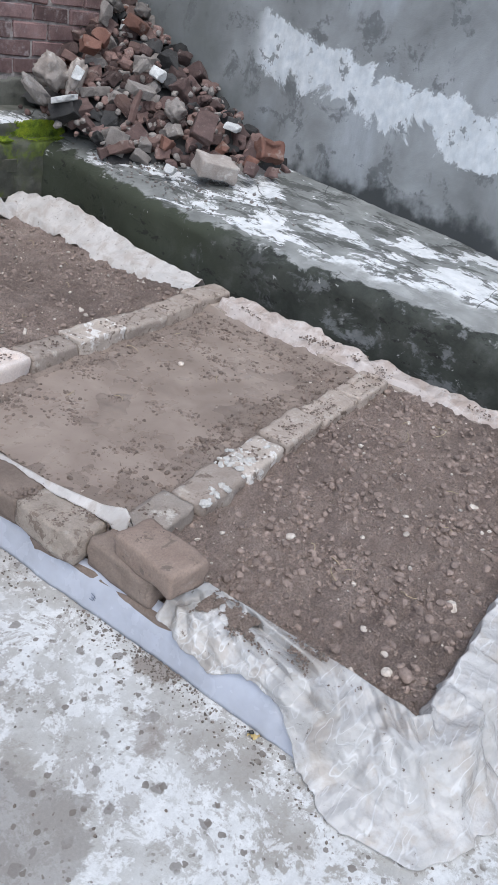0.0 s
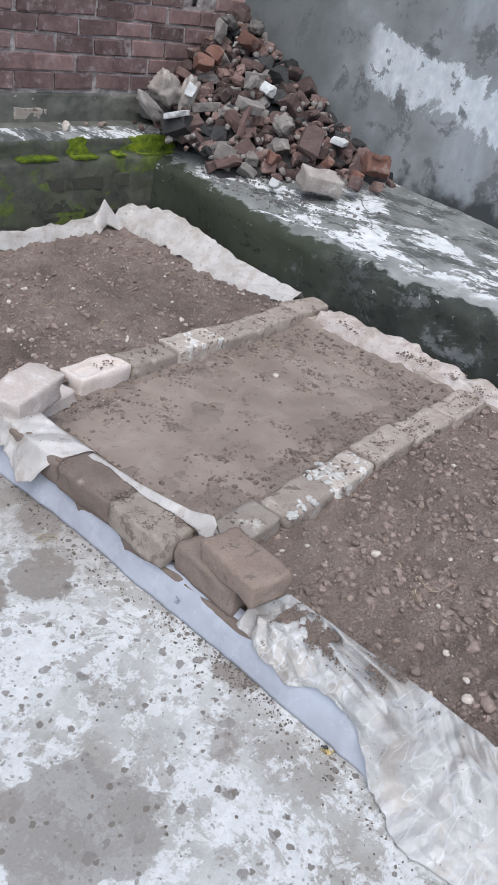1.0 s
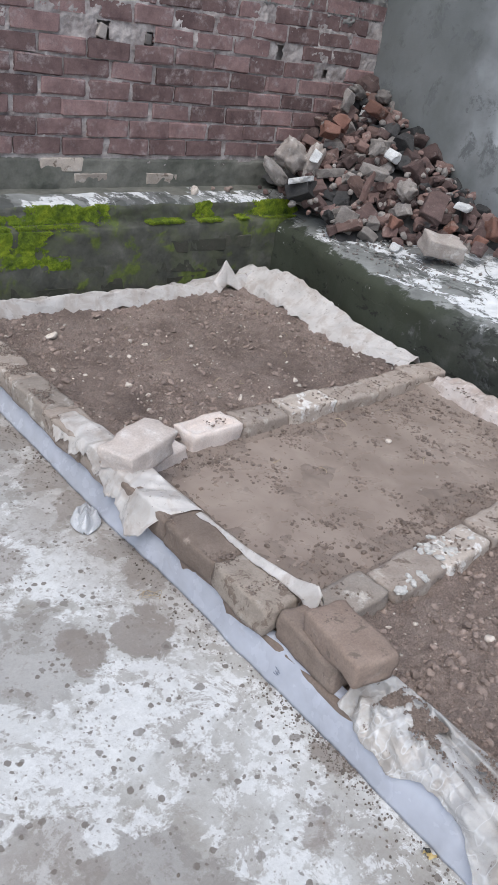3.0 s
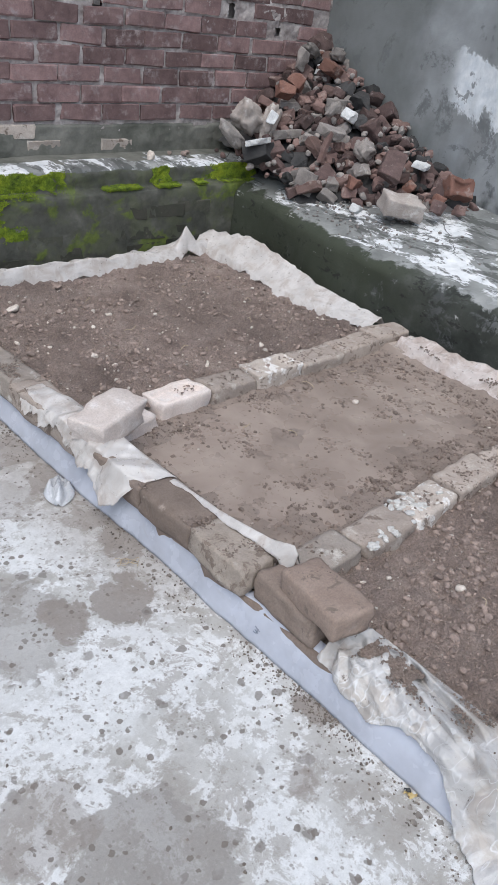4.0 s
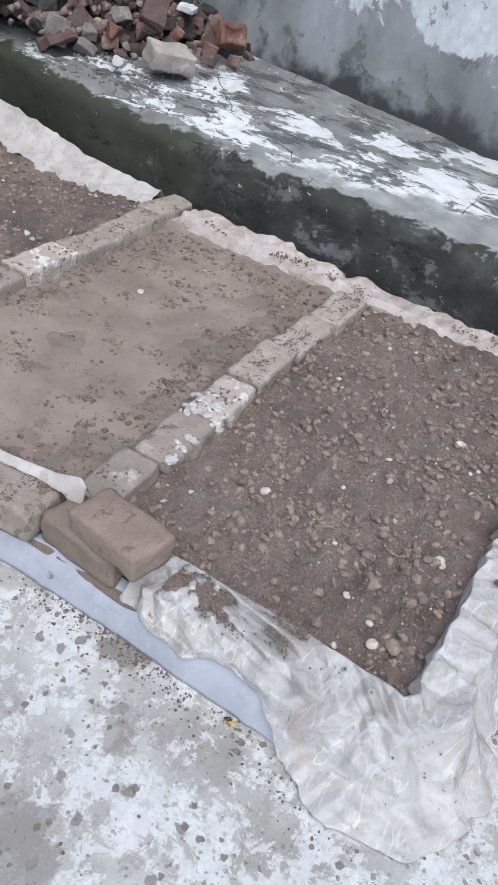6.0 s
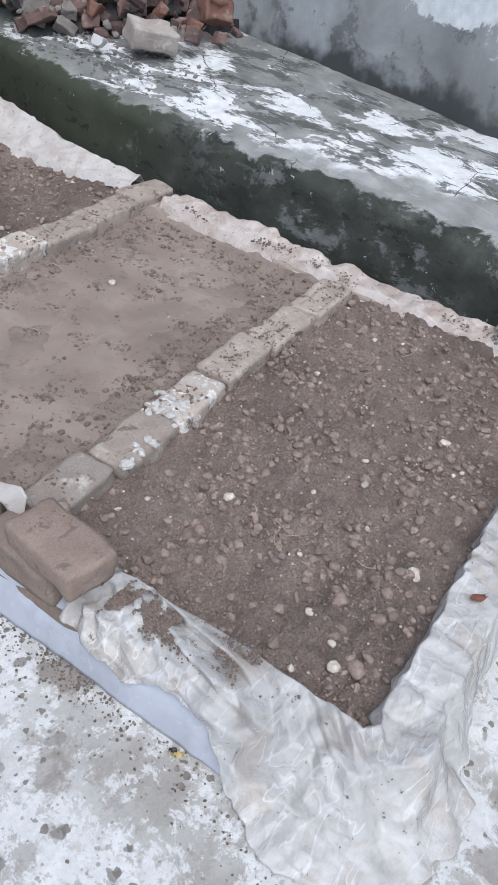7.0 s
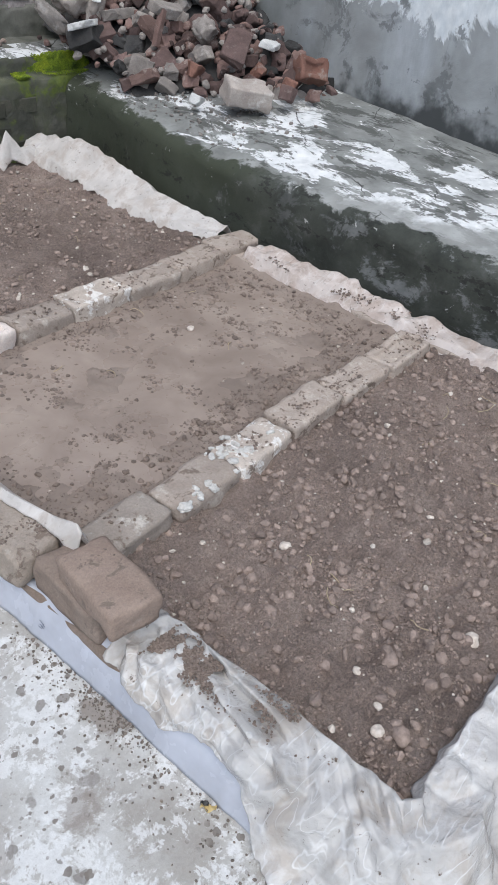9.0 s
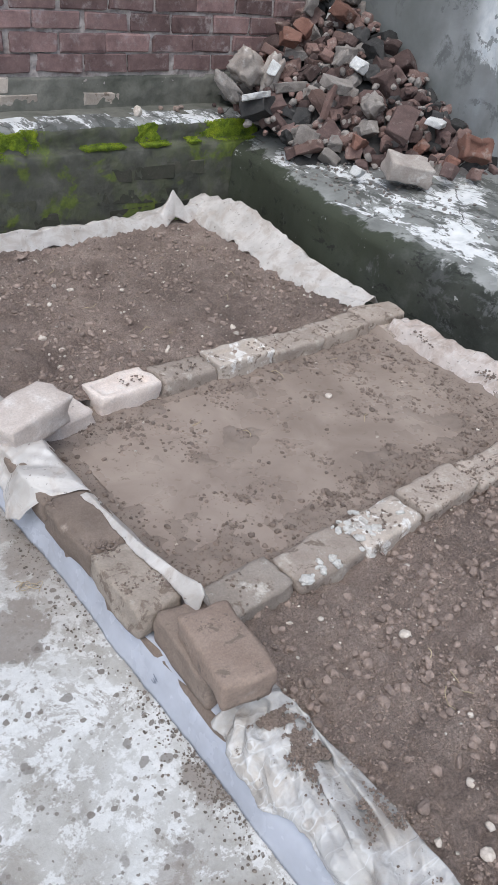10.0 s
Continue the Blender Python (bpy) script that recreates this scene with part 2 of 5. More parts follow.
def ledge_top(far=False):
    n = Nodes("limewashed coping" if far else "limewashed concrete")
    base = n.ramp(n.noise(6, 5, 0.6), (0.3, (0.14, 0.145, 0.142)), (0.55, (0.27, 0.28, 0.275)), (0.75, (0.4, 0.41, 0.41)))
    broad = n.math("MULTIPLY", n.math("SUBTRACT", n.noise(1.6, 3), 0.5), 0.45)
    white = n.step(n.math("ADD", n.noise(5.6, 9, 0.7, 0.3, (1, 0.5, 1)), broad), 0.49, 0.515)
    c = n.mix(white, base, n.ramp(n.noise(25, 4), (0.3, (0.62, 0.64, 0.66)), (0.7, (0.8, 0.81, 0.83))))
    black = n.step(n.noise(7.5, 9, 0.76, 0.25, (1, 0.42, 1)), 0.515, 0.545)
    c = n.mix(n.math("MULTIPLY", black, 0.85), c, (0.075, 0.078, 0.074))
    spot = n.t.nodes.new("ShaderNodeSeparateXYZ")
    n.link(n.geo.outputs["Position"], spot.inputs[0])
    fringe = n.math("ADD", n.math("ADD", spot.outputs["X"], n.math("MULTIPLY", spot.outputs["Y"], 0.3)), n.math("MULTIPLY", n.math("SUBTRACT", n.noise(4, 6, 0.65), 0.5), 0.5))
    if not far:
        c = n.mix(n.math("MULTIPLY", n.step(fringe, 2.05, 1.96), 0.9), c, n.ramp(n.noise(7, 5), (0.3, (0.22, 0.225, 0.22)), (0.7, (0.38, 0.39, 0.39))))
    crack = n.step(n.cells(2.6, "DISTANCE_TO_EDGE", 1.0, 0.1), 0.006, 0.002)
    c = n.mix(n.math("MULTIPLY", crack, n.step(n.noise(3, 2), 0.48, 0.56)), c, (0.04, 0.04, 0.04))
    sep = n.t.nodes.new("ShaderNodeSeparateXYZ")
    n.link(n.geo.outputs["Position"], sep.inputs[0])
    rim = n.math("ADD", n.math("SUBTRACT", sep.outputs["X"], n.math("MULTIPLY", n.step(sep.outputs["Y"], 1.35, 2.3), 0.21)), n.math("MULTIPLY", n.math("SUBTRACT", n.noise(6.5, 6, 0.66, 0.3), 0.5), 0.3))
    c = n.mix(n.step(rim, LEDGE_X + 0.065, LEDGE_X + 0.035), c, algae(n)) if not far else c
    n.bump((n.noise(150, 4, 0.7), 0.5, 0.004), (white, 0.5, 0.004), (n.noise(9, 4), 0.3, 0.01))
    return n.done(c, 0.85)


def algae(n):
    c = n.ramp(n.noise(8, 6, 0.65), (0.3, (0.024, 0.028, 0.024)), (0.55, (0.052, 0.058, 0.05)), (0.72, (0.1, 0.105, 0.098)))
    far = n.t.nodes.new("ShaderNodeSeparateXYZ")
    n.link(n.geo.outputs["Position"], far.inputs[0])
    along = n.math("ADD", far.outputs["Y"], n.math("MULTIPLY", n.noise(3, 4, 0.6), 1.4))
    c = n.mix(n.math("MULTIPLY", n.step(along, 1.3, 2.0), 0.8), c, (0.045, 0.054, 0.034))
    c = n.mix(n.math("MULTIPLY", n.math("MULTIPLY", n.step(n.noise(7, 9, 0.72, 0.3, (1, 0.8, 1.3)), 0.53, 0.6), n.step(along, 1.6, 0.9)), 0.75), c, n.ramp(n.noise(18, 5, 0.7), (0.3, (0.13, 0.137, 0.14)), (0.7, (0.27, 0.28, 0.29))))
    c = n.mix(n.math("MULTIPLY", n.step(n.noise(16, 8, 0.75, 0.2, (1, 0.5, 1)), 0.57, 0.61), 0.7), c, (0.012, 0.013, 0.012))
    return n.mix(n.step(n.noise(11, 8, 0.72, 0.4), 0.64, 0.67), c, (0.42, 0.43, 0.42))


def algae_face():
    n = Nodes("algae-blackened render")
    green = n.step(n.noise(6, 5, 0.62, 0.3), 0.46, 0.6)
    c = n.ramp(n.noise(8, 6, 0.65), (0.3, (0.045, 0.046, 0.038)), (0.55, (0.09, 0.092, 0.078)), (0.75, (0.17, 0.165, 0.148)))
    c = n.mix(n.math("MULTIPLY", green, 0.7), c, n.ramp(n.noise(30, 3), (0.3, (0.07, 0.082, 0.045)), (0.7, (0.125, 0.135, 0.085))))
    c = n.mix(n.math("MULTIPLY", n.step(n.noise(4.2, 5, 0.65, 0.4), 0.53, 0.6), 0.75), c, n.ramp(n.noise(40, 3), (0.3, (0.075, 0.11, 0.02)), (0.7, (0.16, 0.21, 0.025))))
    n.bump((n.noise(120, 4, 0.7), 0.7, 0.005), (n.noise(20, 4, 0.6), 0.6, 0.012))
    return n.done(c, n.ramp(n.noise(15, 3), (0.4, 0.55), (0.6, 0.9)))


def wall_plaster():
    n = Nodes("weathered grey plaster")
    c = n.ramp(n.noise(2.3, 6, 0.6, 0.3), (0.3, (0.2, 0.208, 0.212)), (0.5, (0.3, 0.315, 0.325)), (0.7, (0.43, 0.45, 0.475)))
    c = n.mix(n.step(n.noise(6, 5, 0.7, 0.5), 0.55, 0.68), c, (0.17, 0.18, 0.185))
    sep = n.t.nodes.new("ShaderNodeSeparateXYZ")
    n.link(n.geo.outputs["Position"], sep.inputs[0])
    # plaster gets darker towards the far corner
    darkened = n.step(n.math("ADD", sep.outputs["Y"], n.math("MULTIPLY", n.noise(2.5, 5, 0.6), 1.2)), 2.0, 2.7)
    c = n.mix(n.math("MULTIPLY", darkened, 0.7), c, (0.13, 0.142, 0.138))
    haze = n.math("MULTIPLY", n.step(n.noise(2.1, 4, 0.55, 0.3, (1, 1, 0.6)), 0.46, 0.64), n.step(sep.outputs["Y"], 1.9, 1.3))
    c = n.mix(n.math("MULTIPLY", haze, 0.6), c, n.ramp(n.noise(16, 5, 0.7, 0, (1, 1, 0.35)), (0.3, (0.36, 0.39, 0.43)), (0.7, (0.55, 0.59, 0.65))))
    # a torn band of old whitewash
    mid = n.math("ADD", n.math("MULTIPLY", sep.outputs["Y"], 0.115), 0.835)
    off = n.math("ABSOLUTE", n.math("SUBTRACT", sep.outputs["Z"], mid), 0.0)
    rag = n.math("ADD", off, n.math("MULTIPLY", n.math("SUBTRACT", n.noise(5, 6, 0.68, 0.4), 0.5), 0.55))
    far = n.step(sep.outputs["Y"], 1.72, 1.6)
    white = n.math("MULTIPLY", n.step(rag, 0.135, 0.1), far)
    c = n.mix(n.math("MULTIPLY", white, n.ramp(n.noise(13, 6, 0.75, 0.2, (1, 1, 0.5)), (0.4, 1.0), (0.62, 0.75))), c, n.ramp(n.noise(22, 4), (0.3, (0.62, 0.67, 0.72)), (0.7, (0.82, 0.85, 0.88))))
    c = n.mix(n.math("MULTIPLY", n.step(n.noise(6, 6, 0.7), 0.585, 0.615), 0.75), c, (0.16, 0.17, 0.178))
    # shadow along the wall's foot, painted as a ragged dark strip
    c = n.mix(n.step(n.math("ADD", sep.outputs["Z"], n.math("MULTIPLY", n.noise(6, 4), -0.35)), 0.37, 0.27), c, (0.06, 0.065, 0.068))
    n.bump((n.noise(180, 3, 0.7), 0.3, 0.003), (white, 0.4, 0.003), (n.noise(12, 4), 0.3, 0.01))
    return n.done(c, 0.88)


def moss_mat():
    n = Nodes("moss")
    c = n.vary(n.ramp(n.noise(18, 4, 0.7), (0.3, (0.045, 0.075, 0.012)), (0.5, (0.15, 0.215, 0.016)), (0.72, (0.31, 0.37, 0.025))), 0.35, True)
    return n.done(c, 0.95)


M_FLOOR, M_SOIL, M_MUDSOIL, M_WATER = concrete_floor(), soil(), mud_water("damp mud", 0.35), mud_water()
M_CLOD = clod("earth clod", (0.2, 0.153, 0.132), (0.335, 0.262, 0.229))
M_WETCLOD = clod("wet clod", (0.15, 0.115, 0.097), (0.255, 0.202, 0.174))
M_DUSTCLOD = clod("dry crumb", (0.13, 0.108, 0.093), (0.23, 0.195, 0.17))
M_PEBBLE = clod("pale pebble", (0.42, 0.36, 0.31), (0.66, 0.6, 0.55))
M_BORDER = brick_clay("muddy brick", (0.33, 0.272, 0.235), (0.46, 0.395, 0.35), (0.56, 0.51, 0.465), 0.08, 0.12, 0.16)
M_DARKBRICK = brick_clay("damp brick", (0.19, 0.145, 0.12), (0.28, 0.222, 0.188), (0.4, 0.335, 0.29), 0.0, 0.1, 0.15)
M_LIMEBRICK = brick_clay("limed brick", (0.38, 0.325, 0.285), (0.5, 0.44, 0.395), (0.82, 0.8, 0.785), 0.1, 0.1, 0.2, 0.05)
M_DUSTY = brick_clay("dusty brick", (0.37, 0.315, 0.275), (0.49, 0.43, 0.385), (0.62, 0.58, 0.54), 0.08, 0.1)
M_BROWN = brick_clay("brown brick", (0.27, 0.2, 0.165), (0.36, 0.278, 0.232), (0.42, 0.35, 0.305), 0.03, 0.1)
M_GREY = brick_clay("grey weathered brick", (0.265, 0.222, 0.188), (0.385, 0.33, 0.285), (0.48, 0.435, 0.39), 0.06, 0.14, 0.12)
M_PINK = brick_clay("pale pink brick", (0.62, 0.53, 0.485), (0.74, 0.66, 0.62), (0.82, 0.785, 0.765), 0.14, 0.0, 0.15, 0.3)
M_WALLBRICK = brick_clay("wall brick", (0.15, 0.094, 0.093), (0.29, 0.19, 0.184), (0.4, 0.34, 0.34), 0.12, 0.0, 0.42, 0.24)
M_GREENBRICK = brick_clay("mossy brick", (0.05, 0.056, 0.04), (0.09, 0.085, 0.07), (0.16, 0.15, 0.13), 0.05)
M_MORTAR = plain("old mortar", (0.2, 0.165, 0.16), (0.6, 0.55, 0.535), 13)
M_CEMENT = plain("rough cement", (0.16, 0.155, 0.15), (0.31, 0.3, 0.29), 8, 0.92, 0.9, 60)
M_BAND = plain("damp cement band", (0.085, 0.09, 0.075), (0.24, 0.235, 0.21), 5, 0.9, 0.6, 90)
M_CRUST = brick_clay("lime crust", (0.5, 0.48, 0.455), (0.76, 0.755, 0.745), (0.36, 0.31, 0.27), 0.1, 0.06, 0.1)
LEDGE_X = 1.735
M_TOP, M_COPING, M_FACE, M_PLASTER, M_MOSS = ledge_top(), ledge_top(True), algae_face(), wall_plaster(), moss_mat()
M_RUB = [
    brick_clay("rubble dark brick", (0.085, 0.056, 0.053), (0.165, 0.11, 0.103), (0.26, 0.222, 0.21), 0.06, 0, 0.5),
    brick_clay("rubble brick", (0.16, 0.1, 0.09), (0.27, 0.18, 0.16), (0.38, 0.32, 0.295), 0.08, 0, 0.4),
    brick_clay("rubble mortar lump", (0.17, 0.153, 0.144), (0.32, 0.29, 0.273), (0.47, 0.445, 0.425), 0.06, 0, 0.3),
    brick_clay("rubble red brick", (0.17, 0.083, 0.064), (0.235, 0.125, 0.098), (0.3, 0.24, 0.215), 0.08, 0, 0.25),
    brick_clay("rubble white stone", (0.55, 0.55, 0.55), (0.76, 0.77, 0.78), (0.8, 0.8, 0.8), 0.0, 0, 0.1),
    brick_clay("rubble black stone", (0.03, 0.03, 0.032), (0.07, 0.068, 0.068), (0.16, 0.15, 0.15), 0.0, 0, 0.4),
    brick_clay("rubble pale slab", (0.34, 0.295, 0.27), (0.48, 0.43, 0.4), (0.6, 0.57, 0.55), 0.08, 0, 0.1),
]
M_SHEET = plastic("dusty clear plastic", (0.8, 0.785, 0.78), (0.6, 0.54, 0.49), 0.1, 0.2, 0.06, 0.55)
M_SHEET2 = plastic("milky plastic", (0.77, 0.735, 0.715), (0.55, 0.485, 0.445), 0.3, 0.05, 0.07, 0.12)
M_SHEET3 = plastic("soil-stained plastic", (0.78, 0.7, 0.665), (0.5, 0.4, 0.35), 0.3, 0.03, 0.1, 0.2)
M_STRIP = plastic("lilac plastic liner", (0.63, 0.66, 0.755), (0.52, 0.53, 0.59), 0.18, 0.02, -0.08, 0.0)
M_BAG = plastic("clear bag film", (0.8, 0.82, 0.86), (0.7, 0.7, 0.72), 0.12, 0.26, -0.2, 0.5)
M_STRAW = plain("dry straw", (0.42, 0.33, 0.22), (0.55, 0.46, 0.33), 60)
M_YELLOW = plain("yellow wrapper film", (0.5, 0.36, 0.13), (0.66, 0.53, 0.28), 40, 0.4, 0.1)
M_BLACK = plain("black print", (0.02, 0.02, 0.02), (0.04, 0.04, 0.04), 40, 0.4, 0.1)
M_INK = plain("faded blue print", (0.12, 0.14, 0.2), (0.2, 0.23, 0.31), 90, 0.5, 0.1)
M_RED = plain("red-brown leaf", (0.13, 0.05, 0.035), (0.22, 0.085, 0.06), 60, 0.7, 0.2)


# ---- building helpers ----
def mesh_of(bm, name, *mats, smooth=False):
    me = bpy.data.meshes.new(name)
    bm.to_mesh(me)
    bm.free()
    for m in mats:
        me.materials.append(m)
    if smooth:
        me.polygons.foreach_set("use_smooth", [True] * len(me.polygons))
    return me


def grid_mesh(name, pts, mat, smooth=True):
    """A sheet from rows of points."""
    rows, cols = len(pts), len(pts[0])
    me = bpy.data.meshes.new(name)
    faces = [(i * cols + j, i * cols + j + 1, (i + 1) * cols + j + 1, (i + 1) * cols + j) for i in range(rows - 1) for j in range(cols - 1)]
    me.from_pydata([tuple(p) for r in pts for p in r], [], faces)
    me.materials.append(mat)
    me.polygons.foreach_set("use_smooth", [smooth] * len(faces))
    me.update()
    return me


def part(name, me, parent, m=None, label=""):
    ob = new(name, me)
    ob.parent = parent
    if m is not None:
        ob.matrix_basis = m
    return tagged(ob, label)


def holder(name, label, category, at=(0, 0, 0), kind="", group=""):
    ob = new(name)
    ob.location = at
    ob.empty_display_size = 0.1
    return tagged(ob, label, category, group, kind)


def lerp_keys(keys, s):
    """Values at s from rows of (s, v, v, ...)."""
    if s <= keys[0][0]:
        return keys[0][1:]
    for a, b in zip(keys, keys[1:]):
        if s <= b[0]:
            f = (s - a[0]) / (b[0] - a[0])
            return tuple(p + (q - p) * f for p, q in zip(a[1:], b[1:]))
    return keys[-1][1:]


def nz(x, y, z=0.0, octaves=3):
    return noise.fractal(Vector((x, y, z)), 0.9, 2.1, octaves)


def worn_brick(size, seed, mat, wear=0.006, round_=0.012, name="brick", hollow=False):
    """A hand-made brick with rounded, chipped edges."""
    r = random.Random(seed)
    bm = bmesh.new()
    bmesh.ops.create_cube(bm, size=1, matrix=Matrix.Diagonal((*size, 1)))
    if hollow:
        top = max(bm.faces, key=lambda f: f.calc_center_median().z)
        bmesh.ops.inset_region(bm, faces=[top], thickness=0.03)
        bmesh.ops.inset_region(bm, faces=[top], thickness=0.006)
        bmesh.ops.translate(bm, verts=top.verts, vec=(0, 0, -0.015))
        bmesh.ops.bevel(bm, geom=list(bm.edges), offset=0.003, segments=1, affect="EDGES")
    else:
        bmesh.ops.bevel(bm, geom=list(bm.edges), offset=round_, segments=2, profile=0.6, affect="EDGES")
    bmesh.ops.subdivide_edges(bm, edges=[e for e in bm.edges if e.calc_length() > 0.03], cuts=4, use_grid_fill=True)
    o = r.random() * 50
    for v in bm.verts:
        p = v.co
        d = nz(p.x * 22 + o, p.y * 22, p.z * 22, 3) * wear + nz(p.x * 6 + o, p.y * 6, p.z * 6 + 9, 1) * wear
        v.co = p + p.normalized() * d
    return mesh_of(bm, name, mat, smooth=True)


def chunk(size, seed, mat, name="fragment", jitter=0.3, cuts=2):
    """A broken, angular lump."""
    r = random.Random(seed)
    bm = bmesh.new()
    bmesh.ops.create_cube(bm, size=1, matrix=Matrix.Diagonal((*size, 1)))
    for _ in range(cuts):
        d = Vector((r.uniform(-1, 1), r.uniform(-1, 1), r.uniform(-1, 1))).normalized()
        reach = max(abs(d.dot(v.co)) for v in bm.verts)
        cut = bmesh.ops.bisect_plane(bm, geom=bm.verts[:] + bm.edges[:] + bm.faces[:], plane_co=d * reach * r.uniform(0.45, 0.75), plane_no=d, clear_outer=True)
        edges = [e for e in cut["geom_cut"] if isinstance(e, bmesh.types.BMEdge)]
        bmesh.ops.contextual_create(bm, geom=edges)
    bmesh.ops.bevel(bm, geom=list(bm.edges), offset=0.004, segments=1, affect="EDGES")
    bmesh.ops.triangulate(bm, faces=bm.faces[:])
    bmesh.ops.subdivide_edges(bm, edges=[e for e in bm.edges if e.calc_length() > 0.022], cuts=2)
    for v in bm.verts:
        v.co += v.co.normalized() * nz(v.co.x * 26 + seed, v.co.y * 26, v.co.z * 26, 2) * 0.009 - v.co.normalized() * 0.006 * abs(nz(v.co.x * 60 + seed, v.co.y * 60, v.co.z * 60, 1))
    bmesh.ops.triangulate(bm, faces=[f for f in bm.faces if len(f.verts) > 4])
    return mesh_of(bm, name, mat)


def rock(size, seed, mat, name="lump"):
    """A knobbly lump of old mortar."""
    bm = bmesh.new()
    bmesh.ops.create_icosphere(bm, subdivisions=4, radius=0.5)
    o = Vector((seed * 1.7, seed * 0.3, 0))
    for v in bm.verts:
        p = v.co.copy()
        q = Vector([math.copysign(abs(c * 2) ** 0.7 / 2, c) for c in p])
        k = 1 + 0.35 * noise.noise(p * 3.5 + o) - 0.22 * abs(noise.noise(p * 8 + o)) + 0.1 * noise.noise(p * 17) + 0.05 * noise.noise(p * 40)
        v.co = Vector((q.x * size[0], q.y * size[1], q.z * size[2])) * k
    return mesh_of(bm, name, mat, smooth=True)


ICO = {}
for level in (1, 2, 3):
    b_ = bmesh.new()
    bmesh.ops.create_icosphere(b_, subdivisions=level, radius=1)
    ICO[level] = ([v.co.copy() for v in b_.verts], [[v.index for v in f.verts] for f in b_.faces])
    b_.free()


def lumps(name, spots, mat, rnd, level=1, flat=0.75):
    """Many small lumps joined in one mesh. spots: x, y, z, radius."""
    vs, fs = [], []
    base, faces = ICO[level]
    for x, y, z, rad in spots:
        k, turn = len(vs), Euler((rnd.uniform(0, 6), rnd.uniform(0, 6), rnd.uniform(0, 6))).to_matrix()
        sx, sy = rnd.uniform(0.8, 1.5), rnd.uniform(0.65, 1.1)
        cuts = [(Vector((rnd.gauss(0, 1), rnd.gauss(0, 1), rnd.gauss(0, 1))).normalized(), rnd.uniform(0.62, 0.95)) for _ in range(7 if level > 1 else 0)]
        for c in base:
            shrink = min([1.05] + [d / max(c.dot(v), 0.01) for v, d in cuts if c.dot(v) > d])
            p = turn @ Vector((c.x * sx, c.y * sy, c.z)) * rad * (rnd.uniform(0.75, 1.2) if level == 1 else shrink * (1.08 + 0.2 * noise.noise(c * 1.9 + Vector((k * 0.37, 0, 0))) + rnd.uniform(-0.06, 0.06)))
            vs.append((x + p.x, y + p.y, z + p.z * flat))
        fs += [[i + k for i in f] for f in faces]
    me = bpy.data.meshes.new(name)
    me.from_pydata(vs, [], fs)
    me.materials.append(mat)
    me.polygons.foreach_set("use_smooth", [level > 2] * len(fs))
    me.update()
    return me


# ---- the yard floor ----
bm = bmesh.new()
bmesh.ops.create_grid(bm, x_segments=8, y_segments=8, size=60)
ground = tagged(new("ground", mesh_of(bm, "ground", M_FLOOR)), "pale grey worn concrete yard floor with dark mud spots", "floor", kind="structure")

# ---- plaster wall on the long side ----
WALL_Y = 2.7


def wall_x(y):
    return 2.62 + 0.09 * y


bm = bmesh.new()
ya, yb, hh = -6.0, WALL_Y + 0.3, 2.7
cs = [(wall_x(ya), ya), (wall_x(yb), yb), (wall_x(yb) + 0.25, yb), (wall_x(ya) + 0.25, ya)]
lo = [bm.verts.new((x, y, 0)) for x, y in cs]
hi = [bm.verts.new((x, y, hh)) for x, y in cs]
for k in range(4):
    bm.faces.new((lo[k], lo[(k + 1) % 4], hi[(k + 1) % 4], hi[k]))
bm.faces.new(hi)
bmesh.ops.recalc_face_normals(bm, faces=bm.faces)
tagged(new("wall_east", mesh_of(bm, "wall_east", M_PLASTER)), "weathered grey plaster wall with peeling whitewash", "wall", kind="structure")

# ---- sloping concrete ledge along the plaster wall ----


def ledge_x(y):
    f = min(max((y - 1.35) / 0.95, 0), 1)
    return LEDGE_X + 0.21 * f * f * (3 - 2 * f)


def ledge_z(x, y):
    front, back = 0.332 + 0.012 * y, 0.395 + 0.055 * y
    s = min(max((x - ledge_x(y)) / (wall_x(y) - ledge_x(y)), 0), 1)
    return front + (back - front) * (1 - (1 - s) ** 1.5)


ROUND = [(0.0, -0.05), (0.006, -0.03), (0.018, -0.014), (0.04, -0.004), (0.07, 0.0)]
rows = []
for k in range(320):
    y = -3.0 + 5.72 * k / 319
    row = [(ledge_x(y) + 0.012 * nz(y * 3, 0.3, z * 6) + 0.006 * nz(y * 14, 2, z * 14), y, z) for z in (0.0, 0.05, 0.1, 0.15, 0.2, 0.25)]
    for dx, dz in ROUND:
        x = ledge_x(y) + dx + 0.01 * nz(y * 4, 0.3) * (1 - dx / 0.07)
        row.append((x, y, ledge_z(x, y) + dz + 0.007 * nz(y * 9, x * 9, 3)))
    for j in range(1, 26):
        x = ledge_x(y) + 0.07 + (wall_x(y) + 0.02 - ledge_x(y) - 0.07) * j / 25
        row.append((x, y, ledge_z(x, y) + 0.007 * nz(y * 5, x * 5, 3) + 0.003 * nz(y * 22, x * 22, 7)))
    rows.append(row)
me = grid_mesh("ledge", rows, M_TOP)
tagged(new("ledge_east", me), "sloping concrete ledge, blackened front and flaking limewashed top", "ledge", kind="structure")

# ---- brick wall at the far side ----
COURSE, STRETCH = 0.0855, 0.2425
bm = bmesh.new()
bmesh.ops.create_cube(bm, size=1, matrix=Matrix.Translation((-1.2, WALL_Y + 0.165, 1.2)) @ Matrix.Diagonal((8.2, 0.25, 2.4, 1)))
wall_north = tagged(new("wall_north", mesh_of(bm, "wall_north", M_MORTAR)), "old red brick wall with pale worn mortar", "wall", kind="structure")


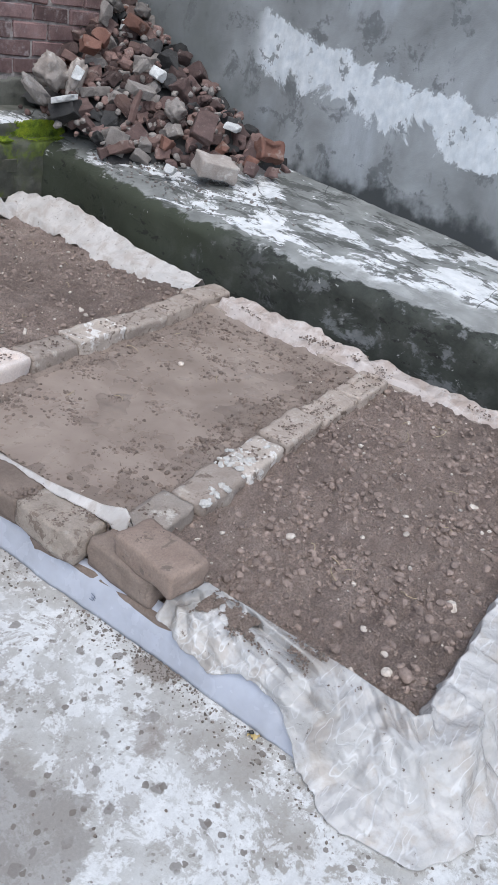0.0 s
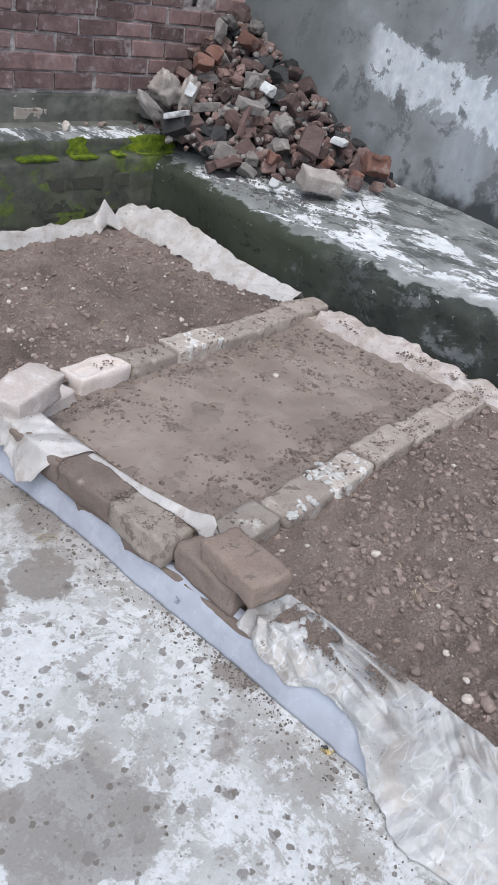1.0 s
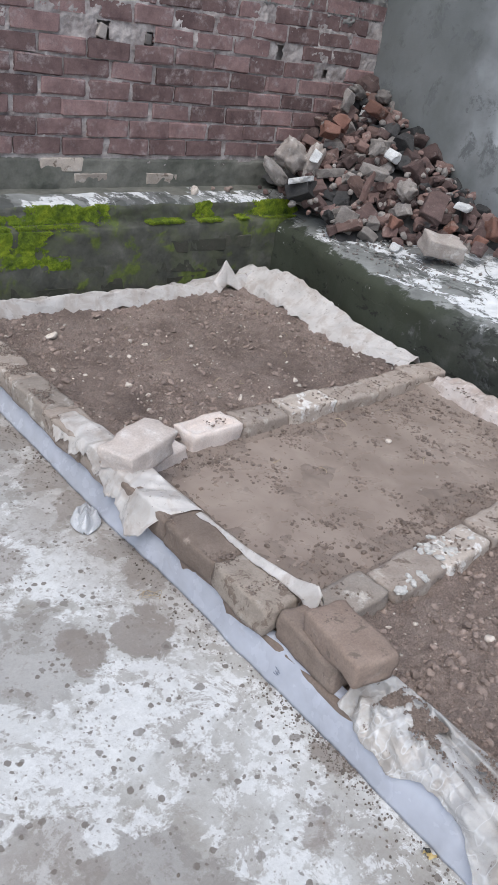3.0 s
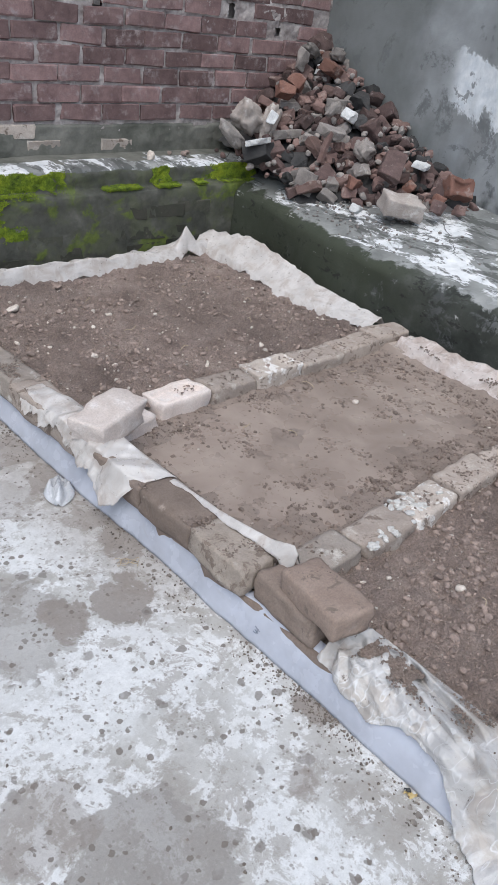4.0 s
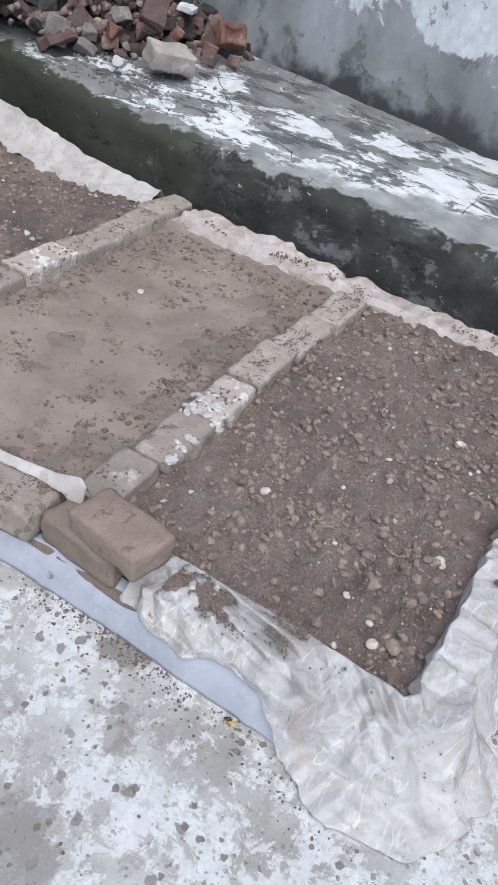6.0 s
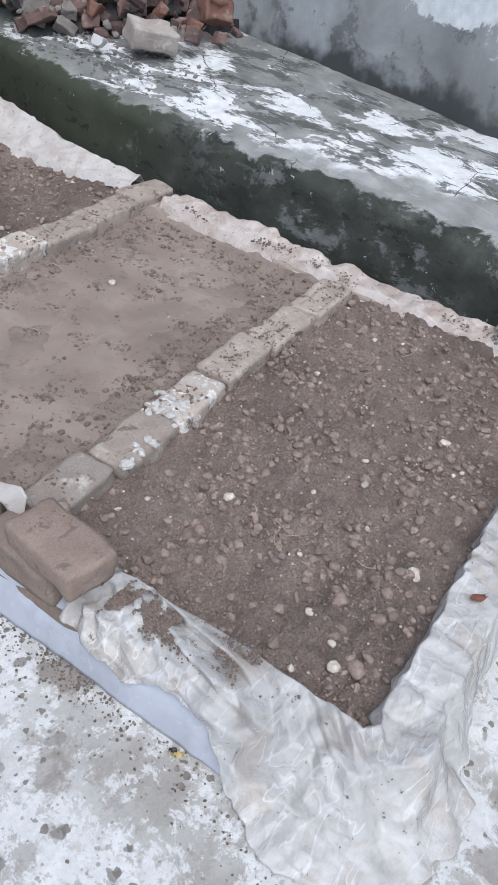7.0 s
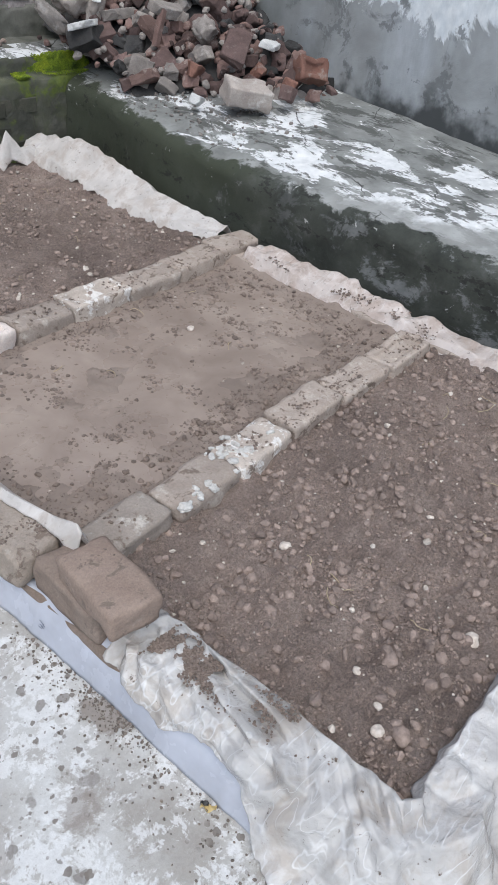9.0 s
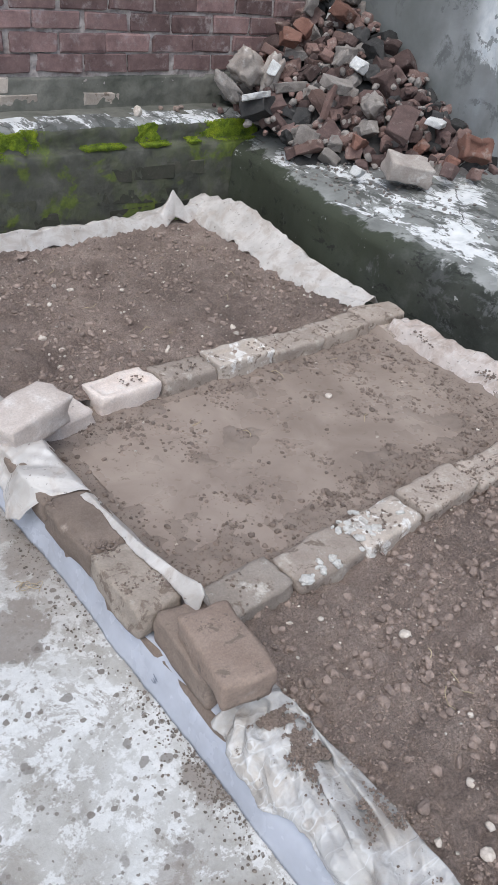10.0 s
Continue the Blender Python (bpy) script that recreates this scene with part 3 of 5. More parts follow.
def sheet(name, x0, x1, nx, z0, z1, n_z, f, mat):
    rows = [[(x0 + (x1 - x0) * j / nx, f(x0 + (x1 - x0) * j / nx, z0 + (z1 - z0) * i / n_z), z0 + (z1 - z0) * i / n_z) for j in range(nx + 1)] for i in range(n_z + 1)]
    return grid_mesh(name, rows, mat)


HOLES = ((1.0, 1.205, 0.032, 0.04), (1.25, 1.19, 0.024, 0.03), (2.085, 1.2, 0.02, 0.035), (0.22, 1.19, 0.03, 0.03), (2.45, 1.12, 0.018, 0.02))


def skin(x, z):
    """Mortar lying in the joints and smeared over the faces higher up."""
    up = min(max((z - 1.08) / 0.25, 0), 1)
    return WALL_Y - 0.006 - 0.010 * nz(x * 5, z * 7, 11) * (0.7 + 0.6 * up) - 0.008 * up - 0.004 * nz(x * 24, z * 24, 3) - 0.0045 * nz(x * 60, z * 60, 6)


me = sheet("mortar", -1.2, 2.95, 640, 0.6, 1.5, 150, skin, M_MORTAR)
bm = bmesh.new()
bm.from_mesh(me)
gone = [f for f in bm.faces for x, z, w, h in HOLES if abs(f.calc_center_median().x - x) < w * (1 + 0.25 * nz(f.calc_center_median().z * 40, 2)) and abs(f.calc_center_median().z - z) < h]
bmesh.ops.delete(bm, geom=list(set(gone)), context="FACES")
part("mortar", mesh_of(bm, "mortar", M_MORTAR, smooth=True), wall_north, label="pale old mortar in joints and smears")
for x, z, w, h in HOLES[:2]:
    part("plug_stone", worn_brick((w * 1.6, 0.035, h * 1.5), int(x * 100), M_RUB[6] if x < 1.1 else M_RUB[2], 0.006, 0.005, "plug_stone"), wall_north, pose(x - 0.004, WALL_Y + 0.006, z - 0.004, 0, 18 if x < 1.1 else 4, 12), "pale stone wedged in a hole")

# damp cement band at the foot of the wall
part("cement_band", sheet("cement_band", -4, 2.95, 520, 0.45, 0.66, 16, lambda x, z: WALL_Y - 0.013 - 0.008 * nz(x * 6, z * 9) - 0.004 * nz(x * 30, z * 30) + (0.03 if z > 0.64 + 0.025 * nz(x * 5, 1) else 0), M_BAND), wall_north, label="damp stained cement render")


def over(x, z):
    """Thick rough cement daubed over the upper courses."""
    lip = 1.40 + 0.03 * math.sin(x * 2.1) + 0.035 * nz(x * 6, 0.2)
    d = min(max((z - lip) / 0.025, 0), 1) * min(max(0.75 + 2.2 * nz(x * 7, z * 9, 2), 0), 1.15)
    return WALL_Y + 0.02 - d * (0.036 + 0.012 * nz(x * 13, z * 17, 5) + 0.014 * nz(x * 50, z * 60, 1) - 0.02 * abs(nz(x * 34, z * 38, 8)))


part("cement_daub", sheet("cement_daub", -1.5, 2.95, 520, 1.33, 1.75, 60, over, M_CEMENT), wall_north, label="lumpy grey cement daubed over the bricks")

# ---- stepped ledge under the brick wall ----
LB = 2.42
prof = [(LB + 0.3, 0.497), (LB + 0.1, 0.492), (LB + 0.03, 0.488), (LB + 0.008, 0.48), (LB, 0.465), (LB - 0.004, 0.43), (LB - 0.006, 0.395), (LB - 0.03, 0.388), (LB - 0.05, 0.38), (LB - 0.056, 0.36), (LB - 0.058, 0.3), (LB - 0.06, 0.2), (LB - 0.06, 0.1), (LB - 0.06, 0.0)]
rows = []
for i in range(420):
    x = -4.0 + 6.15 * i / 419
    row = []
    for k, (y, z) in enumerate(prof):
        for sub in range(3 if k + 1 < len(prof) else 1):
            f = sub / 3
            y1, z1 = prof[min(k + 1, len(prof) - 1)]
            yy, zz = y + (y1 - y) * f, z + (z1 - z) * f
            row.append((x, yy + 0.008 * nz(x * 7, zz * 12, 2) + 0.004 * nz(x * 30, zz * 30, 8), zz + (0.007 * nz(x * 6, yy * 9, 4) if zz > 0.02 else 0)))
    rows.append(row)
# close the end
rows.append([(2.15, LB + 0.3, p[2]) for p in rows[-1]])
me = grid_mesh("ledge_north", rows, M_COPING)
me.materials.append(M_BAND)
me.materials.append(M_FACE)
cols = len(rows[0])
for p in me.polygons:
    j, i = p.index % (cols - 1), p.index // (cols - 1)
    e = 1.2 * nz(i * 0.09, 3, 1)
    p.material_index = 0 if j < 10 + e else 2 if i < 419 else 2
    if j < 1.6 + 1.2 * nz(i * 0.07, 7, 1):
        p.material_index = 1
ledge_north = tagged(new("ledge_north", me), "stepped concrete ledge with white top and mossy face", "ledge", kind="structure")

# moss in patches on the ledge's face and its lower step
MOSS = [(0.10, 0.42, 0.16, 0.05), (0.35, 0.40, 0.2, 0.05), (0.42, 0.34, 0.18, 0.07), (0.62, 0.44, 0.13, 0.06), (0.8, 0.44, 0.12, 0.05), (0.46, 0.26, 0.13, 0.05), (0.62, 0.23, 0.07, 0.04), (1.22, 0.396, 0.14, 0.012), (1.47, 0.44, 0.08, 0.05), (1.5, 0.396, 0.1, 0.012), (1.72, 0.4, 0.05, 0.012), (1.97, 0.44, 0.2, 0.05), (2.08, 0.40, 0.06, 0.05), (0.15, 0.62, 0.1, 0.05), (2.08, 0.34, 0.04, 0.05), (-0.4, 0.4, 0.4, 0.05)]
spots = []
for x, z, w, h in MOSS:
    for _ in range(int(3400000 * w * h) + 600):
        px, pz = x + R.gauss(0, w * 0.5), z + R.gauss(0, h * 0.5)
        if nz(px * 18, pz * 18, 3) + 0.75 * R.random() < (0.22 if x < 0.95 else -0.1) or px > 2.14:
            continue
        if abs(px - x) > w * (0.85 + 0.3 * nz(pz * 30, x)) or abs(pz - z) > h * (0.9 + 0.4 * nz(px * 20, z)):
            continue
        if pz > 0.487 and z < 0.55:
            continue
        py = WALL_Y - 0.018 if z > 0.55 else (LB - 0.004 if pz > 0.397 else LB - 0.058) + 0.008 * nz(px * 7, pz * 12, 2) + 0.004 * nz(px * 30, pz * 30, 8) - 0.001
        if 0.384 < pz < 0.4 and z < 0.55:
            py = LB - R.uniform(0.005, 0.055)
        spots.append((px, py, pz, R.uniform(0.0009, 0.0026)))
tagged(new("moss", lumps("moss", spots, M_MOSS, R, 1, 1.0)), "bright yellow-green moss patches growing on the damp ledge", "moss", kind="stuff")

# ---- rubble heap in the corner ----
def heap_z(x, y):
    d = math.hypot((2.84 - x) / 1.0, (2.68 - y) / 1.45)
    return 0.43 + 0.69 * max(1 - d, -0.05)


heap = holder("rubble_pile", "heap of broken bricks, mortar lumps and stones in a corner", "rubble", (2.5, 2.1, 0.45))
back = Matrix.Translation((-2.5, -2.1, -0.45))
# dark core surface just below the pieces, closing the gaps between them
rows = []
for i in range(51):
    y = 1.25 + 1.43 * i / 50
    xa, xb = ledge_x(y) + 0.12, wall_x(y)
    rows.append([(x, y, max(heap_z(x, y) - 0.05, ledge_z(x, y) - 0.02) + 0.02 * nz(j * 0.5, i * 0.5)) for j in range(41) for x in [xa + (xb - xa) * j / 40]])
part("rubble_core", grid_mesh("rubble_core", rows, M_RUB[5]), heap, back, "dark core surface of the heap beneath the pieces")
SHAPES = [(0.165, 0.11, 0.072), (0.135, 0.1, 0.068), (0.11, 0.085, 0.06), (0.155, 0.08, 0.05), (0.095, 0.07, 0.055), (0.125, 0.095, 0.046), (0.07, 0.058, 0.05)]
POOL = {}


def piece(kind, shape, seed):
    key = (kind, shape, seed)
    if key not in POOL:
        POOL[key] = chunk(SHAPES[shape], seed * 17 + shape, M_RUB[kind], "fragment", 0.3, 3)
    return POOL[key]


placed = []
tries = 0
while len(placed) < 297 and tries < 14000:
    tries += 1
    x, y = R.uniform(1.9, 2.86), R.uniform(1.28, 2.66)
    d = math.hypot((2.84 - x) / 1.0, (2.68 - y) / 1.45)
    if d > 0.97 or x > wall_x(y) - 0.05 or x < ledge_x(y) + 0.1 or (y > 2.35 and x < 2.17):
        continue
    shape = R.choices(range(7), (3, 4, 6, 4, 7, 4, 6))[0]
    z = heap_z(x, y) + R.uniform(-0.035, 0.02)
    gap = (0.07, 0.064, 0.054, 0.056, 0.046, 0.05, 0.038)[shape]
    if any((x - a) ** 2 + (y - b) ** 2 + (z - c) ** 2 < (gap + g) ** 2 * 0.62 for a, b, c, g in placed):
        continue
    placed.append((x, y, z, gap))
    dark = x > 2.5 and y < 2.35
    kind = R.choices(range(6), (4, 1.6, 1.6, 0.1, 0.15, 4.5) if dark else (5, 5, 3.4, 0.5, 0.15, 1.2))[0]
    part("fragment", piece(kind, shape, R.randrange(6)), heap, back @ pose(x, y, z, R.gauss(0, 28), R.gauss(0, 28), R.uniform(0, 360)))
for k in (0, 1, 2):
    chips = []
    for _ in range(130):
        x, y = R.uniform(1.95, 2.84), R.uniform(1.3, 2.62)
        if math.hypot((2.84 - x) / 1.0, (2.68 - y) / 1.45) < 0.98 and x < wall_x(y) - 0.04:
            chips.append((x, y, heap_z(x, y) + R.uniform(-0.01, 0.035), R.uniform(0.012, 0.024)))
    tagged(part("rubble_fill", lumps("rubble_fill", chips, M_RUB[k], R, 2, 0.8), heap, back), kind="stuff")
# the pieces that stand out
for x, y, z, size, kind, rot, name in (
    (2.49, 1.31, 0.575, (0.145, 0.1, 0.07), 1, (60, 8, -20), "old_brick"),
    (2.14, 1.38, 0.5, (0.19, 0.13, 0.085), 6, (12, 8, -30), "pale_slab"),
    (2.37, 1.33, 0.52, (0.07, 0.06, 0.055), 3, (20, 10, 40), "red_fragment"),
    (2.3, 1.27, 0.505, (0.08, 0.06, 0.06), 0, (0, 20, 10), "fragment"),
    (2.44, 1.24, 0.49, (0.06, 0.05, 0.045), 1, (10, 20, 60), "fragment"),
    (2.01, 2.27, 0.555, (0.17, 0.13, 0.1), 5, (-18, 4, 25), "stone_slab"),
    (2.0, 2.26, 0.622, (0.16, 0.12, 0.03), 4, (-18, 4, 25), "white_flake"),
    (2.05, 2.43, 0.71, (0.2, 0.14, 0.15), 6, (20, 30, 10), "mortar_lump"),
    (2.15, 2.36, 0.69, (0.09, 0.08, 0.2), 6, (12, 10, 30), "mortar_lump"),
    (2.13, 2.33, 0.72, (0.07, 0.05, 0.08), 4, (25, 10, 50), "white_stone"),
    (1.92, 2.4, 0.63, (0.2, 0.04, 0.07), 2, (0, 40, -15), "mortar_shard"),
    (2.44, 2.05, 0.79, (0.08, 0.06, 0.06), 4, (10, 20, 10), "white_stone"),
    (2.36, 2.1, 0.81, (0.05, 0.04, 0.1), 2, (20, 40, 0), "mortar_shard"),
    (2.1, 1.98, 0.47, (0.15, 0.11, 0.12), 2, (15, 10, 35), "broken_brick"),
    (2.22, 1.95, 0.72, (0.17, 0.1, 0.05), 2, (15, 10, -5), "broken_brick"),
    (2.15, 1.93, 0.66, (0.03, 0.03, 0.17), 1, (10, 6, 0), "brick_shard"),
    (2.31, 1.8, 0.66, (0.12, 0.1, 0.1), 2, (30, 30, 20), "mortar_lump"),
    (2.3, 1.6, 0.62, (0.22, 0.11, 0.075), 0, (20, -25, 30), "broken_brick"),
    (2.52, 1.57, 0.63, (0.12, 0.08, 0.03), 4, (10, 0, 20), "white_flake"),
    (2.38, 2.42, 0.9, (0.1, 0.09, 0.07), 3, (30, 20, 40), "red_fragment"),
    (2.28, 2.4, 0.86, (0.1, 0.09, 0.07), 3, (10, 30, 70), "red_fragment"),
    (2.62, 2.38, 0.97, (0.15, 0.11, 0.07), 3, (25, 10, 20), "red_fragment"),
    (2.5, 2.52, 1.0, (0.07, 0.05, 0.11), 2, (15, 20, 0), "white_shard"),
    (2.6, 2.55, 1.045, (0.17, 0.07, 0.06), 2, (10, 20, 20), "mortar_lump"),
    (2.72, 2.45, 1.04, (0.14, 0.09, 0.08), 2, (20, 10, 40), "mortar_lump"),
    (2.17, 1.72, 0.52, (0.1, 0.08, 0.06), 3, (10, 20, 15), "red_fragment"),
    (2.02, 1.55, 0.45, (0.06, 0.05, 0.045), 4, (10, 20, 15), "white_stone"),
):
    if name in ("pale_slab", "old_brick"):
        me = worn_brick(size, 31, M_RUB[6 if kind == 6 else 3], 0.014, 0.009, name, name == "old_brick")
    else:
        me = (rock if "mortar" in name else chunk)(size, int(x * 100 + y * 70), M_RUB[kind], name)
    part(name, me, heap, back @ pose(x, y, z, *rot))

# ---- raised bed ----
SOIL_Z = 0.085
IN_X0, IN_X1, IN_Y0, IN_Y1 = 0.10, 1.56, -0.77, 2.12


def soil_h(x, y, kind):
    edge = min(x - 0.13, 1.52 - x, y + 0.73, 2.06 - y)
    h = SOIL_Z + 0.012 * nz(x * 3, y * 3, kind) + 0.012 * nz(x * 11, y * 11, kind + 5) + 0.015 * nz(x * 32, y * 32, 2)
    if kind == 2:
        e = min(x - 0.13, 1.5 - x, y - 0.115, 0.865 - y)
        h = 0.062 + 0.010 * nz(x * 4.5, y * 4.5, 12) + 0.008 * nz(x * 15, y * 15, 5) + 0.004 * nz(x * 45, y * 45, 2)
        h += 0.012 * max(0, 1 - e / 0.16) + 0.012 * max(0, 1 - (y - 0.115) / 0.3) * (0.6 + nz(x * 6, y * 6, 9))
    if kind == 3:
        h += 0.012
    return h + 0.006 * max(0, 1 - edge / 0.08)


BEDS = ((1, IN_Y0, 0.06, M_SOIL, "dry brown crumbly soil with small pebbles"), (2, 0.05, 0.92, M_MUDSOIL, "wet brown mud with shallow puddles"), (3, 0.92, IN_Y1, M_SOIL, "brown cloddy soil with pale pebbles"))
for kind, y0, y1, mat, label in BEDS:
    ny, nx = int((y1 - y0) / 0.009), int((IN_X1 - IN_X0) / 0.009)
    rows = [[(x, y, soil_h(x, y, kind)) for x in [IN_X0 + (IN_X1 - IN_X0) * j / nx for j in range(nx + 1)]] for y in [y0 + (y1 - y0) * i / ny for i in range(ny + 1)]]
    tagged(new("soil", grid_mesh("soil", rows, mat)), label, "soil", kind="stuff")
    rnd = random.Random(kind)
    spots = []
    for _ in range((40000, 27000, 32000)[kind - 1]):
        x, y = rnd.uniform(0.13, 1.52), rnd.uniform(max(y0, -0.73), min(y1, 2.06))
        if kind == 2:
            e = min(x - 0.13, 1.5 - x, y - 0.115, 0.865 - y)
            if rnd.random() < min(1, max(e, 0) / 0.2) and nz(x * 7, y * 7, 5) < 0.22:
                continue
        elif nz(x * 5, y * 5, 2) + 0.5 * nz(x * 17, y * 17, 4) < rnd.uniform(-0.6, 0.45):
            continue
        rad = min(0.0013 * math.exp(rnd.expovariate(2.15)), 0.0115) * (0.75 if kind == 2 else 1)
        spots.append((x, y, soil_h(x, y, kind) + rad * R.uniform(-0.1, 0.45), rad))
    if kind == 2:
        for _ in range(75):
            cx, cy, w = rnd.uniform(0.2, 1.45), rnd.uniform(0.15, 0.84), rnd.uniform(0.008, 0.024)
            for _ in range(int(w * 3600)):
                x, y, rad = rnd.gauss(cx, w), rnd.gauss(cy, w), min(0.0015 * math.exp(rnd.expovariate(2.2)), 0.0065)
                if 0.14 < x < 1.5 and 0.12 < y < 0.86:
                    spots.append((x, y, max(soil_h(x, y, kind), 0.066) + rad * 0.3, rad))
    tagged(new("soil_clods", lumps("soil_clods", [s for s in spots if s[3] < 0.0065], M_WETCLOD if kind == 2 else M_CLOD, rnd, 1)), "small brown soil clods scattered over the bed", "soil clods", kind="stuff")
    tagged(new("large_soil_clods", lumps("large_soil_clods", [s for s in spots if s[3] >= 0.0065], M_WETCLOD if kind == 2 else M_CLOD, rnd, 2)), "larger brown lumps of earth on the bed", "soil clods", kind="stuff")
    pale = []
    for _ in range((230, 60, 380)[kind - 1]):
        x, y = rnd.uniform(0.15, 1.5), rnd.uniform(max(y0, -0.72), min(y1, 2.05))
        rad = min(0.0019 * math.exp(rnd.expovariate(2.2)), 0.009)
        pale.append((x, y, soil_h(x, y, kind) + rad * 0.4, rad))
    tagged(new("pebbles", lumps("pebbles", pale, M_PEBBLE, rnd, 2)), "pale small pebbles lying in the soil", "pebbles", kind="stuff")

# wet mud lying in the hollows of the middle bed
rows = [[(0.2 + 1.28 * j / 60, 0.14 + 0.7 * i / 40, 0.0685) for j in range(61)] for i in range(41)]
tagged(new("puddle", grid_mesh("puddle", rows, M_WATER)), "shallow puddle of smooth brown mud", "puddle", kind="stuff")

# stones that lie apart
for x, y, rad, mat in ((0.545, -0.654, 0.015, M_PEBBLE), (0.385, -0.562, 0.018, M_CLOD), (0.322, -0.529, 0.01, M_PEBBLE), (0.24, -0.627, 0.012, M_PEBBLE), (0.262, -0.663, 0.017, M_CLOD), (0.49, -0.22, 0.011, M_PEBBLE), (1.022, -0.536, 0.012, M_PEBBLE), (0.34, 1.86, 0.024, M_PEBBLE), (0.66, 1.65, 0.011, M_PEBBLE), (0.85, -0.3, 0.013, M_CLOD), (1.05, 0.62, 0.011, M_PEBBLE), (0.62, 1.98, 0.018, M_CLOD), (0.4, 1.34, 0.013, M_PEBBLE)):
    kind = 1 if y < 0 else 2 if y < 0.9 else 3
    ob = new("stone", lumps("stone", [(0, 0, 0, rad)], mat, random.Random(int(x * 1000)), 3, 0.7))
    ob.location = (x, y, soil_h(x, y, kind) + rad * 0.25)
    tagged(ob, "pale rounded stone on the soil" if mat is M_PEBBLE else "brown lump of hard earth on the soil", "stone", "stones in the bed")

# ---- brick borders ----
TOP = 0.095


def border(name, label, bricks):
    """bricks: x, y, z of the middle, length, turn, material; lying flat."""
    x0, y0 = bricks[0][0], bricks[0][1]
    h = holder(name, label, "brick border", (x0, y0, 0))
    for k, (x, y, z, length, turn, mat, *more) in enumerate(bricks):
        me = worn_brick((length + 0.011, 0.112, 0.078), hash_(name, k), mat, 0.010, 0.013, hollow=bool(more))
        part("brick", me, h, Matrix.Translation((-x0, -y0, 0)) @ pose(x, y, z, R.uniform(-1.5, 1.5), R.uniform(-1.5, 1.5), turn))
    return h


def hash_(name, k):
    return sum(ord(c) for c in name) * 31 + k * 7


border("front_border", "row of muddy bricks edging the planting bed", [
    (0.074, -0.04, 0.124, 0.19, 88, M_DARKBRICK), (0.052, 0.172, 0.126, 0.195, 89, M_GREY), (0.05, 0.378, 0.126, 0.2, 92, M_DARKBRICK),
    (0.048, 0.6, 0.124, 0.225, 90, M_DARKBRICK), (0.048, 0.832, 0.124, 0.225, 90, M_BORDER), (0.045, 1.065, 0.122, 0.225, 91, M_BORDER),
    (0.042, 1.3, 0.122, 0.235, 91, M_DUSTY), (0.042, 1.54, 0.122, 0.235, 89, M_BORDER), (0.042, 1.78, 0.122, 0.23, 90, M_DUSTY), (0.042, 2.02, 0.122, 0.23, 90, M_DUSTY),
    (0.095, -0.27, 0.072, 0.22, 90, M_DARKBRICK), (0.095, -0.5, 0.066, 0.22, 90, M_DARKBRICK), (0.115, -0.7, 0.05, 0.16, 90, M_DARKBRICK)])
border("lower_border", "lower course of damp bricks wrapped in the liner", [(0.066, -0.1 + 0.238 * k, 0.044, 0.225, 90, M_DARKBRICK) for k in range(10)])
border("divider", "row of mud-smeared bricks between two planting beds", [
    (0.25, 0.05, 0.086, 0.21, 3, M_DUSTY), (0.468, 0.045, 0.084, 0.2, 4, M_BORDER), (0.685, 0.05, 0.086, 0.21, 5, M_LIMEBRICK),
    (0.92, 0.065, 0.089, 0.225, 3, M_BORDER), (1.155, 0.06, 0.086, 0.215, 1, M_BORDER), (1.395, 0.055, 0.088, 0.235, 3, M_BORDER, 1)])
border("divider", "row of pale limed bricks between two planting beds", [
    (0.212, 0.875, 0.08, 0.2, 10, M_PINK), (0.452, 0.92, 0.092, 0.2, 4, M_PINK, 1), (0.68, 0.925, 0.085, 0.2, 1, M_BORDER),
    (0.9, 0.925, 0.09, 0.225, 2, M_LIMEBRICK, 1), (1.135, 0.92, 0.087, 0.215, 0, M_BORDER), (1.37, 0.93, 0.089, 0.24, 3, M_BORDER), (1.6, 0.94, 0.093, 0.2, -6, M_BORDER)])
lumpy = bpy.data.objects["divider"]
rnd = random.Random(12)
for k in range(34):
    cx, cy, wx, wy = ((0.605, 0.072, 0.03, 0.02), (0.455, 0.0, 0.045, 0.012), (0.64, 0.05, 0.03, 0.02))[k % 3]
    x, y, w = rnd.gauss(cx, wx), max(rnd.gauss(cy, wy), -0.008), rnd.uniform(0.012, 0.034)
    part("lime_lump", rock((w, w * rnd.uniform(0.5, 0.9), 0.009), k, M_CRUST, "lime_lump"), lumpy, Matrix.Translation((-0.25, -0.05, 0)) @ pose(x, y, 0.1235, rnd.uniform(-14, 14), rnd.uniform(-14, 14), rnd.uniform(0, 180)), "white crumb of old lime mortar")
border("end_border", "row of bricks closing the near end of the bed", [(0.25 + 0.238 * k, -0.785, 0.047, 0.225, R.uniform(-2, 2), M_BORDER) for k in range(6)])
border("side_border", "row of bricks along the ledge side of the bed", [(1.605, -0.68 + 0.238 * k, 0.056, 0.23, 90 + R.uniform(-2, 2), M_BORDER) for k in range(12)])
border("back_border", "row of bricks at the far end of the bed", [(0.26 + 0.238 * k, 2.13, 0.056, 0.23, R.uniform(-2, 2), M_BORDER) for k in range(6)])

